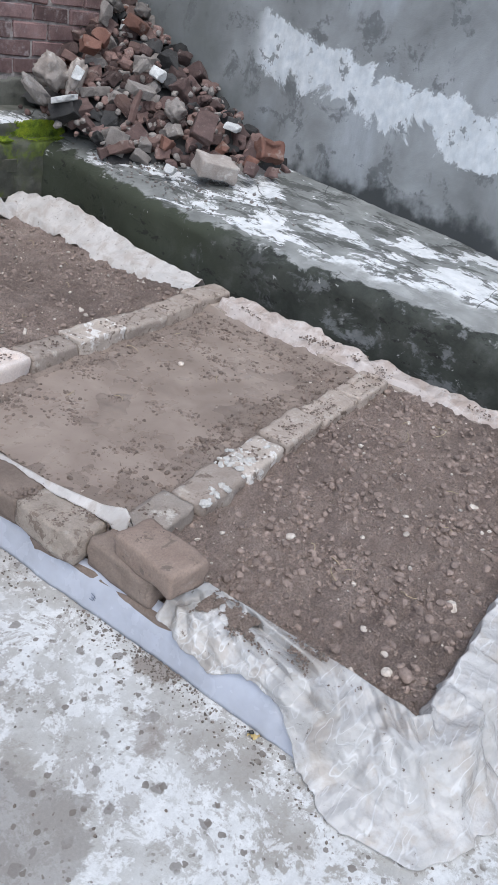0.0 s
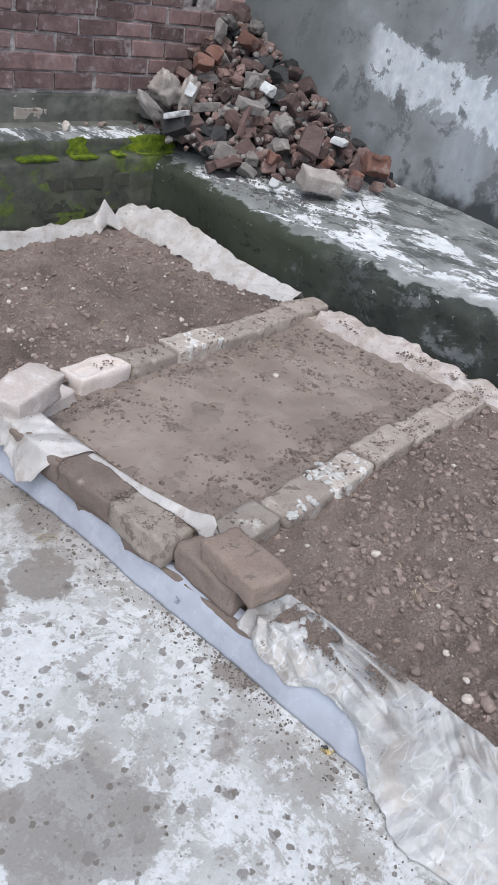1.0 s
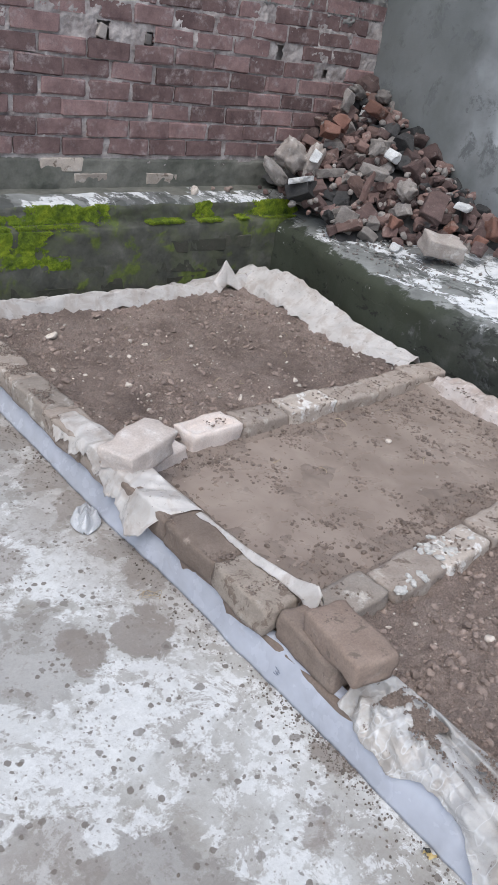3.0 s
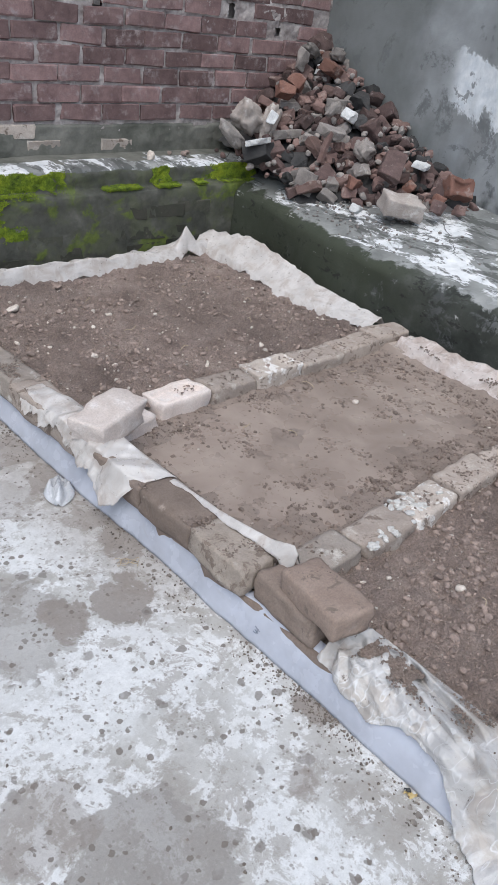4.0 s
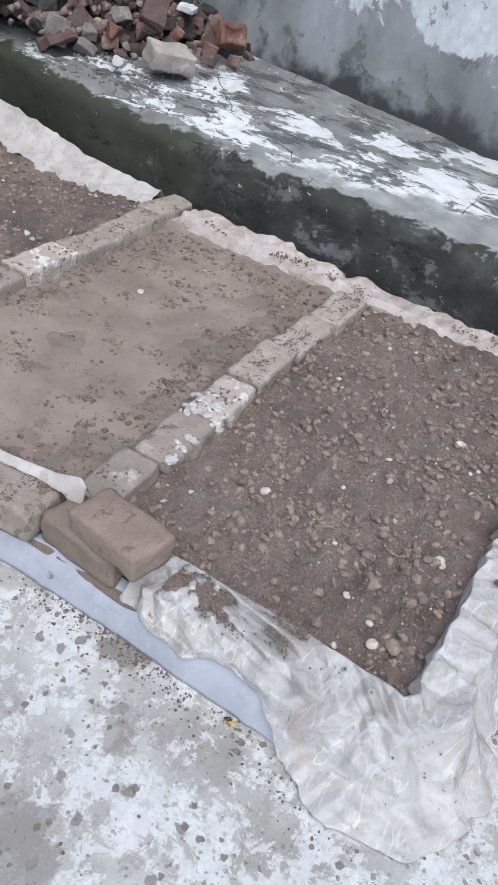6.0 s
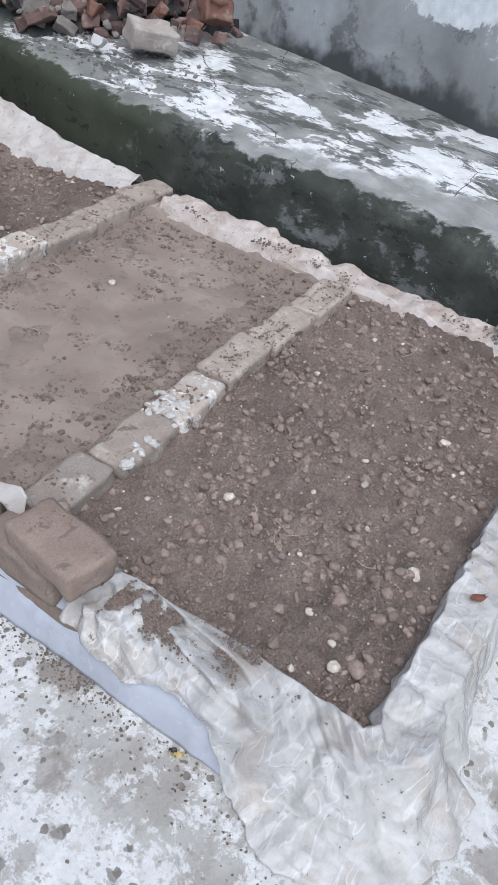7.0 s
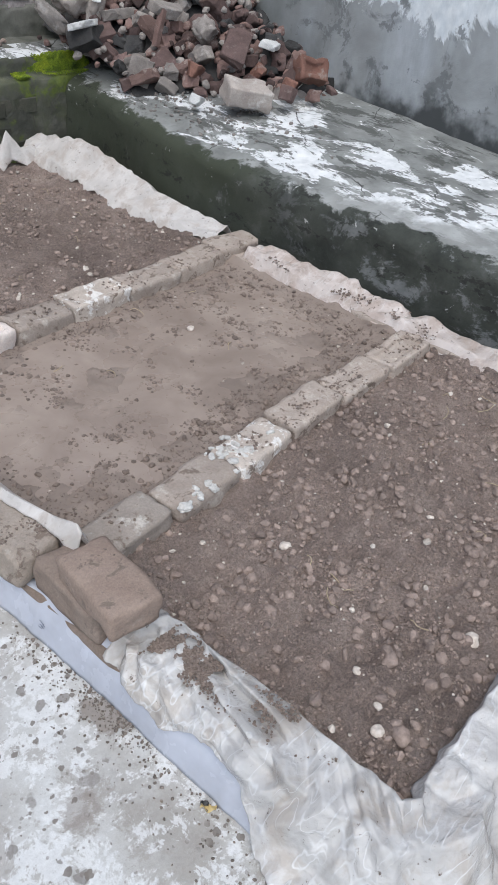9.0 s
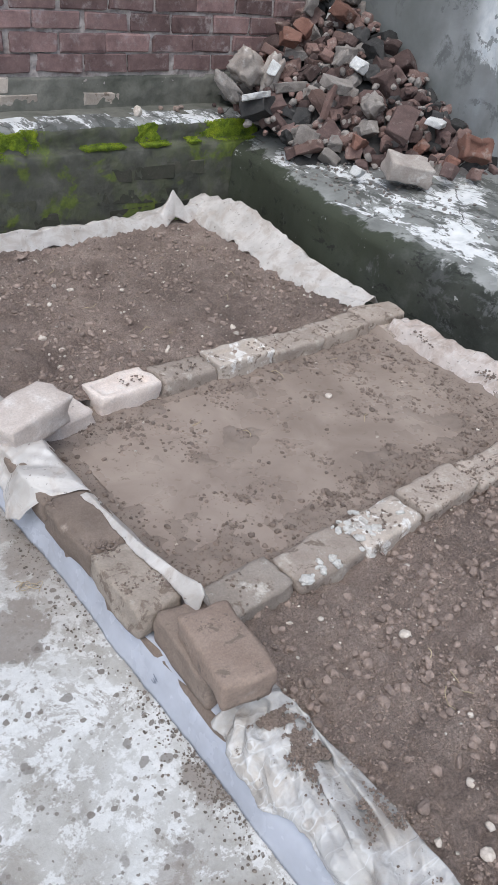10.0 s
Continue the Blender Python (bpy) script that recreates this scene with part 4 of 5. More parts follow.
ob = new("loose_brick", worn_brick((0.198, 0.108, 0.066), 5, M_BROWN, 0.007, 0.011, "loose_brick"))
ob.matrix_basis = pose(0.066, -0.116, 0.192, 1, 4, 80)
tagged(ob, "brown muddy brick lying on the border corner", "brick")
ob = new("pale_block", worn_brick((0.215, 0.12, 0.078), 9, M_PINK, 0.013, 0.008, "pale_block"))
ob.matrix_basis = pose(0.085, 0.775, 0.2, 2, -2, 22)
tagged(ob, "pale pinkish broken brick lying across the border", "brick")
ob = new("loose_brick", worn_brick((0.2, 0.11, 0.07), 21, M_BORDER, 0.008, 0.011, "loose_brick"))
ob.matrix_basis = pose(0.945, -0.785, 0.124, 0, 0, 6)
tagged(ob, "grey-brown brick lying on the near end border", "brick")
for k, (x, y, z, rad) in enumerate(((1.63, -0.47, 0.146, 0.022), (1.6, -0.54, 0.14, 0.018), (1.655, -0.55, 0.14, 0.025))):
    ob = new("stone", chunk((rad * 2.2, rad * 1.6, rad * 1.3), 300 + k, M_RUB[2], "stone"))
    ob.matrix_basis = pose(x, y, z, 10, 20, 50 * k)
    tagged(ob, "grey broken stone lying on the border", "stone", "stones on the border")


# ---- plastic sheeting ----
def crumple(p, seed, f=1.0):
    """Straight, sharp creases: folded waves in several directions."""
    r = random.Random(seed)
    q = p + Vector((noise.noise(p * 4), noise.noise(p * 4 + Vector((9, 0, 0))), noise.noise(p * 4 + Vector((0, 7, 0))))) * 0.06
    total = 0.0
    for k in range(9):
        d = Vector((r.uniform(-1, 1), r.uniform(-1, 1), r.uniform(-1, 1))).normalized()
        g = f * r.uniform(12, 52)
        t = q.dot(d) * g + r.random() * 2
        total += (abs(t % 2 - 1) - 0.5) * 42 / g * max(0, 0.12 + noise.noise(q * 4 + d * 7) * 1.9)
    return total


def drape(name, label, path, keys, mat, seed, step=0.009, across=34, crease=0.010, rag=(0.006, 0.012), lift=0.0, sharp=0.8, pleat=9, fine=1.0, calm=(2, 1)):
    """A crumpled sheet along a path of (x, y). keys: share of the way, then pairs of outward offset and height from the inner to the outer edge."""
    pts = [Vector((x, y, 0)) for x, y in path]
    lens = [0]
    for a, b in zip(pts, pts[1:]):
        lens.append(lens[-1] + (b - a).length)
    total = lens[-1]
    n = max(int(total / step), 12)
    rows = []
    dirs = [(b - a).normalized() for a, b in zip(pts, pts[1:])]
    for i in range(n + 1):
        s = total * i / n
        k = max(j for j in range(len(dirs)) if lens[j] <= s + 1e-9)
        f = (s - lens[k]) / (lens[k + 1] - lens[k])
        p = pts[k].lerp(pts[k + 1], f)
        d = dirs[k]
        if f < 0.5 and k > 0:
            d = d.lerp((d + dirs[k - 1]) / 2, (0.5 - f) * 2)
        elif f > 0.5 and k + 1 < len(dirs):
            d = d.lerp((d + dirs[k + 1]) / 2, (f - 0.5) * 2)
        out = Vector((d.y, -d.x, 0)).normalized()
        v = lerp_keys(keys, i / n)
        prof = [(v[q], v[q + 1]) for q in range(0, len(v), 2)]
        pl = [0]
        for a, b in zip(prof, prof[1:]):
            pl.append(pl[-1] + math.hypot(b[0] - a[0], b[1] - a[1]))
        r0 = rag[0] * (nz(s * 7, seed, 1, 2) + 0.1 * nz(s * 30, seed, 1)) * 2
        r1 = rag[1] * (nz(s * 7, seed, 2) + 0.3 * abs(nz(s * 26, seed, 2)) + 0.1 * nz(s * 90, seed, 2)) * 2
        row = []
        for j in range(across + 1):
            g = -r0 + (pl[-1] + r1 + r0) * j / across
            q = max(m for m in range(len(prof) - 1) if pl[m] <= max(g, 0) + 1e-9)
            h = (g - pl[q]) / max(pl[q + 1] - pl[q], 1e-6)
            o, z = (prof[q][c] + (prof[q + 1][c] - prof[q][c]) * h for c in (0, 1))
            x, y = p.x + out.x * o, p.y + out.y * o
            c3 = noise.noise(Vector((x * 60 + seed, y * 60, z * 60)))
            fold = 0.4 - abs(noise.noise(Vector((s * pleat + g * 5, g * 3, seed * 1.3)))) * 1.6
            lift_ = crease * (1 - (1 - calm[1]) * min(max((i / n - calm[0]) / 0.06, 0), 1)) * (0.75 * fold + sharp * crumple(Vector((x, y, z)), seed, fine) + 0.05 * c3)
            row.append((x + out.x * lift_ * 0.7, y + out.y * lift_ * 0.7, max(z + lift_ * (0.8 if z > 0.03 else 0.45) + lift, 0.004 + 0.002 * (c3 + 1))))
        rows.append(row)
    ob = new(name, grid_mesh(name, rows, mat))
    m = ob.modifiers.new("thickness", "SOLIDIFY")
    m.thickness, m.offset = 0.0008, 1
    return tagged(ob, label, "plastic sheet", "plastic sheets over the bed borders")


# inner edge, top inner, top outer, foot, spread edge
drape("plastic_sheet", "crumpled dusty translucent plastic sheet draped over the corner border",
      [(0.085, -0.17), (0.085, -0.66), (0.095, -0.755), (0.15, -0.795), (0.24, -0.79), (0.84, -0.775)],
      [(0.0, -0.055, 0.105, -0.05, 0.128, 0.05, 0.122, 0.075, 0.1, 0.08, 0.088),
       (0.06, -0.06, 0.1, -0.055, 0.13, 0.05, 0.124, 0.08, 0.085, 0.085, 0.066),
       (0.12, -0.06, 0.1, -0.055, 0.13, 0.05, 0.122, 0.082, 0.075, 0.088, 0.05),
       (0.19, -0.062, 0.1, -0.056, 0.13, 0.05, 0.124, 0.072, 0.11, 0.078, 0.098),
       (0.245, -0.064, 0.1, -0.058, 0.13, 0.048, 0.122, 0.076, 0.1, 0.084, 0.082),
       (0.285, -0.065, 0.1, -0.058, 0.13, 0.045, 0.122, 0.09, 0.05, 0.105, 0.03),
       (0.32, -0.066, 0.1, -0.058, 0.13, 0.045, 0.12, 0.092, 0.035, 0.13, 0.006),
       (0.38, -0.066, 0.098, -0.056, 0.128, 0.036, 0.12, 0.09, 0.035, 0.165, 0.005),
       (0.44, -0.062, 0.098, -0.05, 0.124, 0.03, 0.118, 0.1, 0.03, 0.195, 0.005),
       (0.49, -0.06, 0.098, -0.05, 0.122, 0.035, 0.12, 0.1, 0.03, 0.165, 0.005),
       (0.55, -0.06, 0.098, -0.05, 0.124, 0.042, 0.124, 0.085, 0.04, 0.12, 0.005),
       (0.66, -0.05, 0.095, -0.042, 0.132, 0.045, 0.132, 0.062, 0.08, 0.088, 0.01),
       (1.0, -0.05, 0.095, -0.042, 0.134, 0.055, 0.13, 0.068, 0.07, 0.082, 0.02)], M_SHEET, 3, 0.0035, 90, 0.0125, (0.004, 0.012), 0.004, 1.15, 5, 1.2, (0.56, 0.35))
drape("plastic_sheet", "torn milky plastic sheet with ragged hanging edge on the front border",
      [(0.048, 1.12), (0.048, 0.465)],
      [(0.0, -0.02, 0.166, 0.0, 0.17, 0.04, 0.168, 0.055, 0.15), (0.2, -0.045, 0.17, -0.02, 0.176, 0.05, 0.172, 0.066, 0.13),
       (0.4, -0.06, 0.155, -0.04, 0.176, 0.052, 0.174, 0.068, 0.13), (0.6, -0.065, 0.15, -0.045, 0.176, 0.052, 0.174, 0.07, 0.12), (0.78, -0.06, 0.155, -0.04, 0.174, 0.054, 0.172, 0.082, 0.095), (0.88, -0.06, 0.16, -0.04, 0.174, 0.056, 0.172, 0.096, 0.095), (0.94, -0.06, 0.16, -0.04, 0.172, 0.03, 0.172, 0.075, 0.14), (1.0, -0.06, 0.16, -0.05, 0.172, -0.03, 0.172, -0.01, 0.172)],
      M_SHEET2, 11, 0.004, 46, 0.008, (0.008, 0.034), 0.0, 0.9, 7, 1.3)
drape("plastic_strip", "narrow folded strip of milky plastic along the border top",
      [(0.09, 0.46), (0.1, 0.22), (0.122, 0.02)],
      [(0.0, -0.02, 0.155, 0.0, 0.17, 0.02, 0.17), (0.4, -0.025, 0.15, 0.0, 0.175, 0.014, 0.168), (0.8, -0.028, 0.15, -0.004, 0.188, 0.018, 0.165), (0.9, -0.028, 0.15, 0.0, 0.205, 0.022, 0.165), (0.96, -0.022, 0.16, 0.002, 0.216, 0.03, 0.15), (1.0, -0.01, 0.16, 0.006, 0.2, 0.04, 0.125)],
      M_SHEET2, 17, 0.005, 18, 0.005, (0.003, 0.006))
drape("plastic_sheet", "milky plastic sheet folded over the far end border",
      [(1.66, 2.17), (1.3, 2.15), (0.8, 2.13), (0.03, 2.14)],
      [(0.0, 0.075, 0.09, 0.06, 0.16, -0.03, 0.19, -0.06, 0.1), (0.09, 0.09, 0.09, 0.07, 0.14, -0.02, 0.17, -0.06, 0.1), (0.125, 0.09, 0.09, 0.06, 0.15, 0.0, 0.25, -0.03, 0.12), (0.17, 0.1, 0.09, 0.08, 0.13, -0.01, 0.15, -0.06, 0.1), (0.25, 0.1, 0.09, 0.08, 0.13, -0.02, 0.15, -0.06, 0.1), (0.4, 0.08, 0.08, 0.05, 0.13, -0.03, 0.17, -0.07, 0.1), (1.0, 0.08, 0.08, 0.06, 0.13, -0.03, 0.185, -0.07, 0.08)],
      M_SHEET2, 23, 0.005, 36, 0.012, (0.014, 0.009), 0.0, 0.55, 2.5)
drape("plastic_sheet", "milky plastic sheet leaning up against the ledge",
      [(1.62, 1.0), (1.6, 1.3), (1.62, 1.7), (1.66, 2.22)],
      [(0.0, -0.07, 0.09, -0.04, 0.13, 0.02, 0.15, 0.06, 0.1), (0.25, -0.09, 0.09, -0.07, 0.12, 0.03, 0.17, 0.08, 0.12), (0.5, -0.11, 0.1, -0.09, 0.12, 0.04, 0.21, 0.08, 0.16), (0.75, -0.1, 0.1, -0.08, 0.14, 0.05, 0.24, 0.08, 0.2), (1.0, -0.1, 0.1, -0.06, 0.17, 0.0, 0.19, 0.05, 0.12)],
      M_SHEET2, 31, 0.005, 40, 0.013, (0.03, 0.008), 0.0, 0.55, 2.2)
drape("plastic_sheet", "crumpled soil-stained plastic sheet on the ledge side border",
      [(1.615, -0.62), (1.615, 0.1), (1.62, 0.85)],
      [(0.0, -0.085, 0.065, -0.045, 0.112, 0.035, 0.12, 0.06, 0.06), (0.35, -0.08, 0.065, -0.045, 0.115, 0.035, 0.122, 0.06, 0.06), (0.6, -0.085, 0.065, -0.045, 0.115, 0.035, 0.13, 0.065, 0.06), (0.85, -0.1, 0.05, -0.06, 0.12, 0.03, 0.14, 0.06, 0.08), (1.0, -0.085, 0.055, -0.04, 0.118, 0.04, 0.135, 0.06, 0.1)],
      M_SHEET3, 41, 0.005, 36, 0.014, (0.022, 0.010), 0.0, 0.9, 3.5)
drape("plastic_sheet", "milky plastic sheet folded over the far corner of the border",
      [(0.055, 2.2), (0.05, 1.92)],
      [(0.0, -0.06, 0.13, -0.03, 0.168, 0.04, 0.168, 0.065, 0.1), (1.0, -0.05, 0.155, -0.03, 0.17, 0.03, 0.17, 0.05, 0.14)], M_SHEET2, 47, 0.008, 18, 0.008)
# the liner's edge that shows on the floor in front of the bricks
def liner(y):
    """The liner's section at y: foot on the floor, a soft bulge up to the bricks."""
    w = 0.006 * nz(y * 3, 4, 1) + 0.003 * nz(y * 17, 4, 1) - 0.014 * min(max((y - 0.35) / 0.3, 0), 1)
    b = 0.005 * nz(y * 4, 2, 3)
    c = min(max((0.1 - y) / 0.12, 0), 1)
    k = 1 - 0.75 * min(max((-0.47 - y) / 0.1, 0), 1)
    return [(x, z * k) for x, z in ((-0.014 + w, 0.002), (-0.012 + w, 0.01), (-0.006 + w * 0.8 + b, 0.028), (0.0 + w * 0.5 + b, 0.05), (0.007 + b * 0.6, 0.07), (0.018 + 0.01 * c, 0.082 + 0.006 * c), (0.034 + 0.012 * c, 0.087 + 0.012 * c))]


rows = [[(x, y, z) for x, z in liner(y)] for y in [-0.6 + 2.84 * i / 429 for i in range(430)]]
ob = new("plastic_liner", grid_mesh("plastic_liner", rows, M_STRIP))
m = ob.modifiers.new("thickness", "SOLIDIFY")
m.thickness = 0.001
tagged(ob, "smooth lilac-white plastic liner edge lying under the border bricks", "plastic liner")
for k, (y, f, size) in enumerate(((0.052, 0.15, 0.006), (0.046, 0.3, 0.004), (0.05, 0.42, 0.005), (0.044, 0.58, 0.004), (0.049, 0.7, 0.005), (0.055, 0.8, 0.003))):
    lo_, hi_ = [Vector((x, 0, z)) for x, z in liner(y - 0.045)[2:4]]
    y -= 0.045
    up, at = (hi_ - lo_).normalized(), lo_.lerp(hi_, f) + Vector((-0.002, y, 0.001))
    part("print_bar", grid_mesh("print_bar", [[at + up * i * 0.0018 + Vector((0, j * size, 0)) for j in (-1, 1)] for i in (-0.5, 0.5)], M_INK), ob, label="faded dark blue print mark")

# ---- crumbs of soil on floor, bricks and plastic ----
rnd = random.Random(5)
spots = []
for _ in range(1100):
    y = rnd.uniform(-0.75, 2.1)
    x = -abs(rnd.gauss(0, 0.055)) - 0.004
    if nz(x * 6, y * 6, 8) < 0.08:
        continue
    spots.append((x, y, 0.002, rnd.uniform(0.001, 0.0035)))
for _ in range(200):
    spots.append((rnd.uniform(-0.9, 0.0), rnd.uniform(-1.0, 2.0), 0.002, rnd.uniform(0.0012, 0.0035)))
for cx, cy, w, h, k in ((-0.02, -0.23, 0.02, 0.06, 420), (-0.03, 0.5, 0.03, 0.1, 260), (-0.04, 1.25, 0.03, 0.12, 260), (-0.03, 0.0, 0.02, 0.05, 90)):
    for _ in range(k):
        spots.append((min(rnd.gauss(cx, w), -0.006), rnd.gauss(cy, h), 0.002, min(0.0009 * math.exp(rnd.expovariate(2)), 0.0045)))
tagged(new("soil_crumbs", lumps("soil_crumbs", spots, M_DUSTCLOD, rnd, 1, 0.6)), "brown soil crumbs spilled on the concrete floor", "soil crumbs", kind="stuff")
spots = []
for _ in range(5200):
    y = -0.235 - abs(rnd.gauss(0, 0.14))
    x = rnd.gauss(0.082 + 0.12 * (-0.25 - y), 0.02)
    if nz(x * 13, y * 13, 3) > 0.04 and y > -0.62:
        spots.append((x, y, 0.136 + rnd.uniform(-0.003, 0.003), rnd.uniform(0.001, 0.0034)))
for _ in range(160):
    spots.append((rnd.uniform(0.04, 0.11), rnd.uniform(-0.2, -0.06), 0.224, rnd.uniform(0.0015, 0.003)))
for _ in range(5200):
    x, y = rnd.uniform(0.0, 0.105), rnd.uniform(0.08, 1.95)
    if nz(x * 9, y * 9, 6) > (0.1 if y < 1.1 else -0.05) and not 0.5 < y < 1.1:
        spots.append((x, y, 0.165, rnd.uniform(0.0012, 0.0042)))
for yy in (0.05, 0.92):
    for _ in range(520):
        x = rnd.uniform(0.16, 1.6)
        if nz(x * 8, yy * 8, 3) > 0.12:
            spots.append((x, yy + rnd.gauss(0, 0.025), 0.127, rnd.uniform(0.0015, 0.005)))
for _ in range(500):
    y = rnd.uniform(-0.6, 0.8)
    if nz(y * 5, 1.6, 4) < 0.1:
        continue
    spots.append((min(rnd.gauss(1.585, 0.022), 1.64), y, 0.127, rnd.uniform(0.002, 0.006)))
tagged(new("soil_crumbs", lumps("soil_crumbs", spots, M_WETCLOD, rnd, 1, 0.6)), "brown soil crumbs lying on bricks and plastic", "soil crumbs", kind="stuff")


# ---- small litter ----
def stalk(name, label, pts, rad, mat):
    cu = bpy.data.curves.new(name, "CURVE")
    cu.dimensions, cu.bevel_depth, cu.bevel_resolution = "3D", rad, 1
    sp = cu.splines.new("POLY")
    sp.points.add(len(pts) - 1)
    for q, p in zip(sp.points, pts):
        q.co = (*p, 1)
    cu.materials.append(mat)
    return tagged(new(name, cu), label, "straw")


for k in range(26):
    x, y = R.uniform(0.25, 1.4), R.choice((R.uniform(-0.65, -0.1), R.uniform(-0.65, -0.1), R.uniform(0.25, 0.8), R.uniform(1.1, 1.95)))
    kind, a, length = (1 if y < 0 else 2 if y < 0.9 else 3), R.uniform(0, 6.28), R.uniform(0.02, 0.06)
    pts = []
    for i in range(5):
        f = i / 4
        px, py = x + math.cos(a + f * 0.7) * length * f, y + math.sin(a + f * 0.7) * length * f
        pts.append((px, py, soil_h(px, py, kind) + 0.006 + 0.006 * math.sin(f * 3)))
    stalk("straw", "thin dry straw stalk on the soil", pts, 0.0012, M_STRAW)
tw = []
for i in range(60):
    f = i / 59
    tw.append((-0.115 + 0.05 * f + 0.012 * math.sin(f * 37), 0.42 - 0.03 * f + 0.012 * math.cos(f * 29), 0.004 + 0.003 * math.sin(f * 50) + 0.003))
stalk("string_tangle", "tangled bit of pale string on the floor", tw, 0.0007, M_STRAW)

# clear plastic bag by the liner
rows = []
for i in range(41):
    v = i / 40
    wide = 0.038 * math.sin(math.pi * min(v * 0.97 + 0.02, 1)) ** 0.75 * (1 - 0.25 * v) + 0.002
    row = []
    for j in range(33):
        u = j / 16 - 1
        p = Vector((u * wide, (v - 0.5) * 0.125, 0))
        up = 0.022 * (1 - abs(u) ** 2.5) * math.sin(math.pi * v) ** 0.6 * (0.7 + 0.3 * math.cos(u * 7))
        row.append((p.x, p.y, 0.004 + up + 0.009 * max(crumple(p * 2.2, 77), -0.4) * (1 - abs(u) ** 4)))
    rows.append([(x, y, max(z, 0.003)) for x, y, z in row])
ob = new("plastic_bag", grid_mesh("plastic_bag", rows, M_BAG))
m = ob.modifiers.new("thickness", "SOLIDIFY")
m.thickness = 0.0006
ob.matrix_basis = pose(-0.075, 0.775, 0, 0, 0, -28) @ Matrix.Diagonal((1.25, 1.15, 1.5, 1))
tagged(ob, "small crumpled clear plastic bag on the floor", "plastic bag")

# scrap of a yellow wrapper
h = holder("wrapper", "torn yellow wrapper scrap with black print on the floor", "litter", (-0.03, -0.478, 0))
rows = [[(-0.018 + 0.036 * i / 8, -0.007 + 0.014 * j / 5 + 0.003 * math.sin(i), 0.006 + 0.004 * math.sin(i * 1.1 + j * 0.7)) for j in range(6)] for i in range(9)]
part("film", grid_mesh("film", rows, M_YELLOW), h, pose(0, 0, 0, 0, 0, -60) @ Matrix.Diagonal((0.75, 0.8, 1, 1)))
rows = [[(-0.02 + 0.02 * i / 5, -0.002 + 0.009 * j / 4 + 0.002 * math.sin(i * 2), 0.013 + 0.003 * math.sin(i * 1.3 + j)) for j in range(5)] for i in range(6)]
part("print", grid_mesh("print", rows, M_BLACK), h, pose(0, 0, 0, 0, 0, -60) @ Matrix.Diagonal((0.75, 0.8, 1, 1)), "black printed edge")
# red-brown dry leaf on the sheet
rows = [[(-0.014 + 0.028 * i / 6, (-0.006 + 0.012 * j / 4) * math.sin(0.4 + 2.3 * i / 6), 0.003 * math.cos(j * 1.3 + i)) for j in range(5)] for i in range(7)]
ob = new("dry_leaf", grid_mesh("dry_leaf", rows, M_RED))
ob.matrix_basis = pose(0.53, -0.79, 0.143, 0, 0, -40) @ Matrix.Diagonal((1.3, 1.6, 1, 1))
tagged(ob, "small curled red-brown dry leaf on the plastic", "leaf")
# stones on the far ledge
for x, y, rad in ((1.475, 2.52, 0.022), (1.72, 2.55, 0.02), (1.78, 2.6, 0.014), (1.66, 2.6, 0.012)):
    ob = new("stone", lumps("stone", [(0, 0, 0, rad)], M_PEBBLE if rad > 0.021 else M_CLOD, random.Random(int(x * 99)), 2, 1.3 if rad > 0.021 else 0.8))
    ob.location = (x, y, 0.495 + rad * 0.8)
    tagged(ob, "small stone lying on the concrete ledge", "stone", "stones on the ledge")
spots = [(R.gauss(2.05, 0.16), R.gauss(1.7, 0.3), 0, R.uniform(0.003, 0.011)) for _ in range(260)]
spots = [(x, y, ledge_z(x, y) + 0.004, r_) for x, y, _, r_ in spots if x > ledge_x(y) + 0.08]
tagged(new("brick_chips", lumps("brick_chips", spots, M_RUB[2], R, 1, 0.7)), "small grey brick chips strewn on the ledge", "brick chips", kind="stuff")

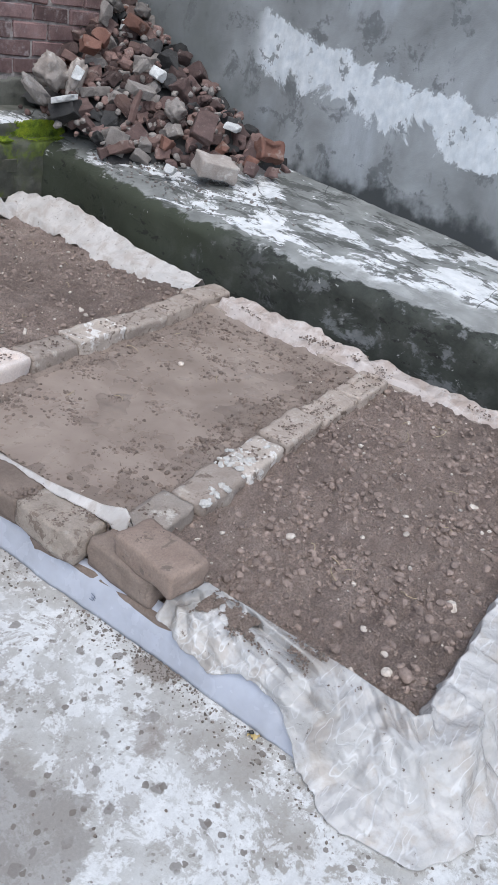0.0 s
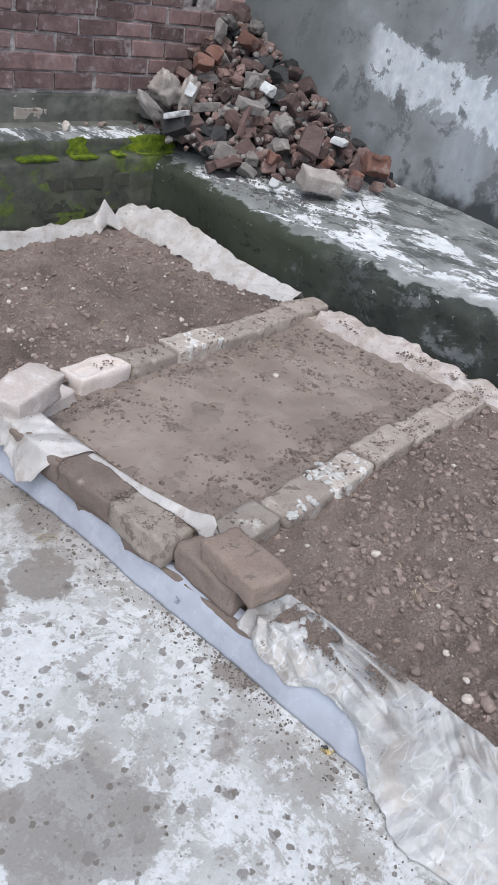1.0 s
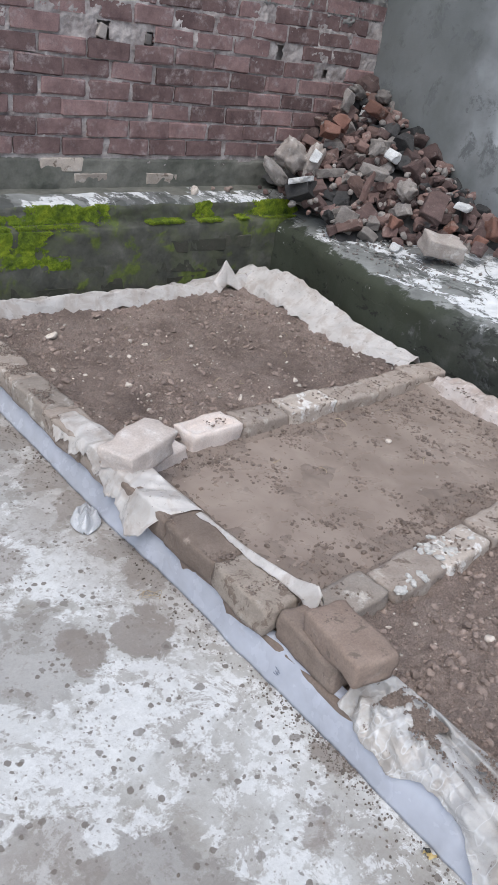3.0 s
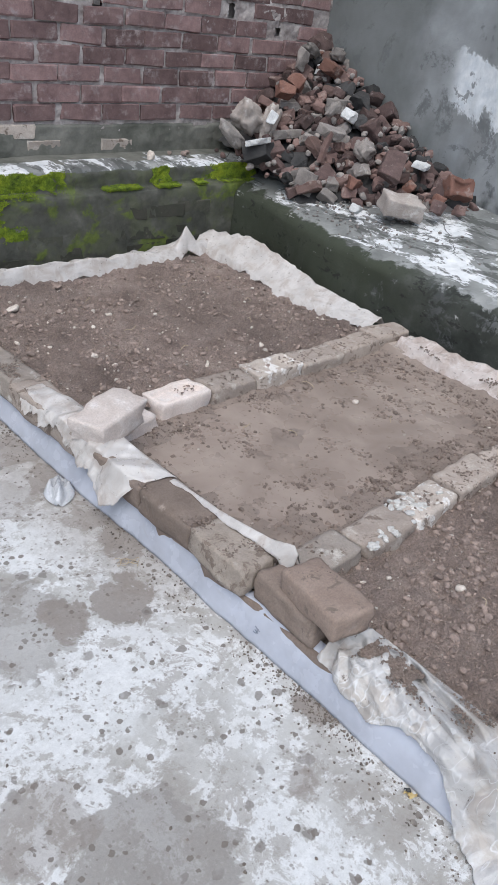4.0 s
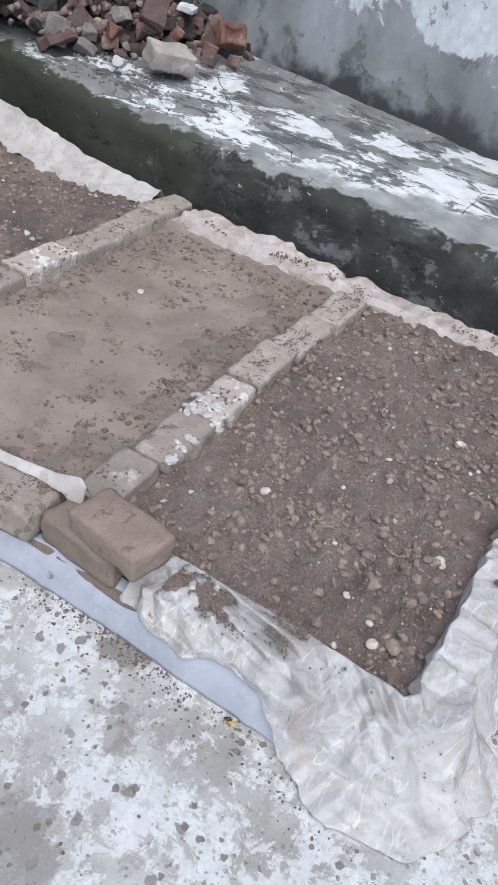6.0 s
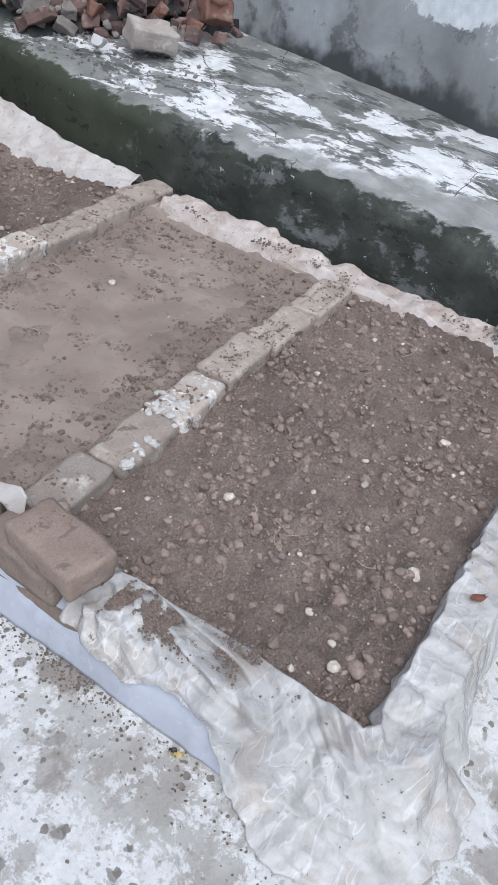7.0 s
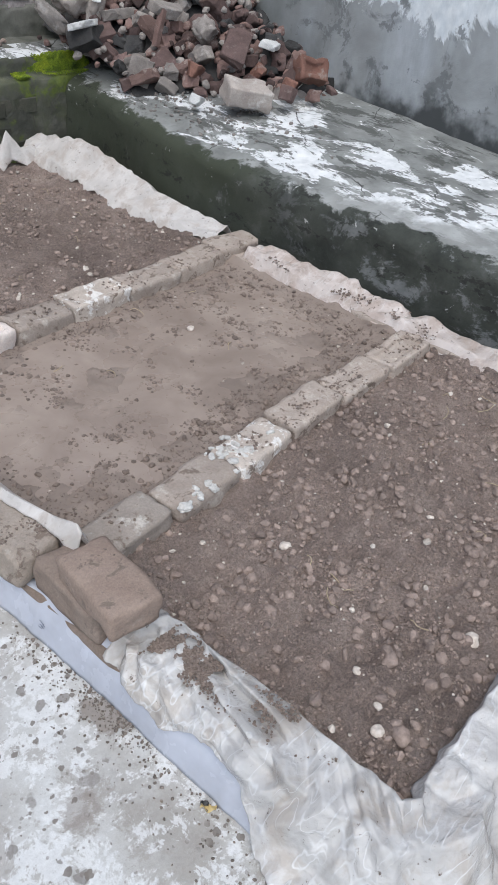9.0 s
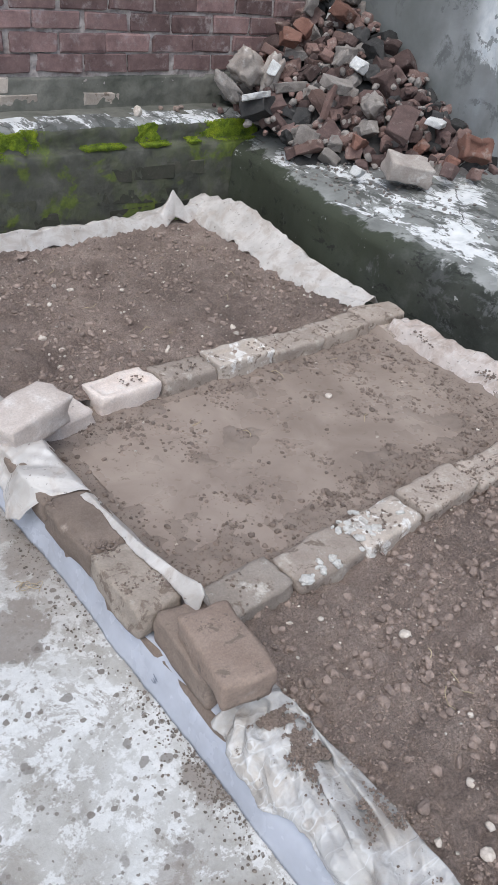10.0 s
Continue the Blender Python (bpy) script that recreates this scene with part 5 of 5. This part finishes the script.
# ---- wall bricks, last ----
WB = []
for k in range(8):
    rr = random.Random(100 + k)
    size = (STRETCH - 0.013, 0.03, COURSE - 0.013)
    bm = bmesh.new()
    bmesh.ops.create_cube(bm, size=1, matrix=Matrix.Diagonal((*size, 1)))
    bmesh.ops.bevel(bm, geom=list(bm.edges), offset=0.005, segments=1, affect="EDGES")
    for v in bm.verts:
        v.co += Vector((rr.uniform(-0.006, 0.006), rr.uniform(-0.004, 0.004), rr.uniform(-0.006, 0.006)))
    WB.append(mesh_of(bm, "brick", M_WALLBRICK))
count = 0
for row in range(0, 10):
    z = 0.652 + COURSE * (row + 0.5)
    for k in range(-4, 12):
        x = 0.19 + STRETCH * (k + (0.5 if row % 2 else 0)) + (0.03 * nz(row * 3.7, 0.4)) + R.uniform(-0.009, 0.009)
        if x > 2.8 or any(abs(x - hx) < 0.11 + hw and abs(z - hz) < 0.03 + hh_ for hx, hz, hw, hh_ in HOLES):
            continue
        part("brick", WB[R.randrange(8)], wall_north, pose(x, WALL_Y - 0.003 + R.uniform(-0.004, 0.003), z + R.uniform(-0.002, 0.002), R.uniform(-1.2, 1.2), R.uniform(-1.1, 1.1), R.uniform(-1.2, 1.2)) @ Matrix.Diagonal((R.uniform(0.94, 1.03), 1, R.uniform(0.96, 1.07), 1)))
# pale bricks showing in the cement band
PB = []
for k in range(3):
    me = WB[k + 4].copy()
    me.materials.clear()
    me.materials.append(M_DUSTY)
    PB.append(me)
for k, (x, z, f) in enumerate(((0.96, 0.535, 0.8), (1.38, 0.535, 0.85), (0.8, 0.607, 1.0))):
    part("brick", PB[k % 3], wall_north, pose(x, WALL_Y + 0.001, z, 1, R.uniform(-2, 2), 0) @ Matrix.Diagonal((f, 1, 0.85, 1)))
# mossy bricks showing through the face of the low ledge
GB = []
for k in range(4):
    me = WB[k].copy()
    me.materials.clear()
    me.materials.append(M_GREENBRICK)
    GB.append(me)
for x, z in ((0.15, 0.19), (0.2, 0.1), (0.45, 0.1), (0.75, 0.17), (0.62, 0.08), (1.28, 0.17), (1.5, 0.16), (1.7, 0.2), (1.35, 0.08), (1.6, 0.09), (0.95, 0.1), (1.3, 0.27), (1.48, 0.27), (1.66, 0.28)):
    part("brick", GB[R.randrange(4)], ledge_north, pose(x, LB - 0.045 + R.uniform(-0.004, 0.003), z, R.uniform(-2, 2), R.uniform(-2, 2), R.uniform(-2, 2)) @ Matrix.Diagonal((R.choice((0.5, 0.8, 1, 1)), 1, 0.9, 1)))
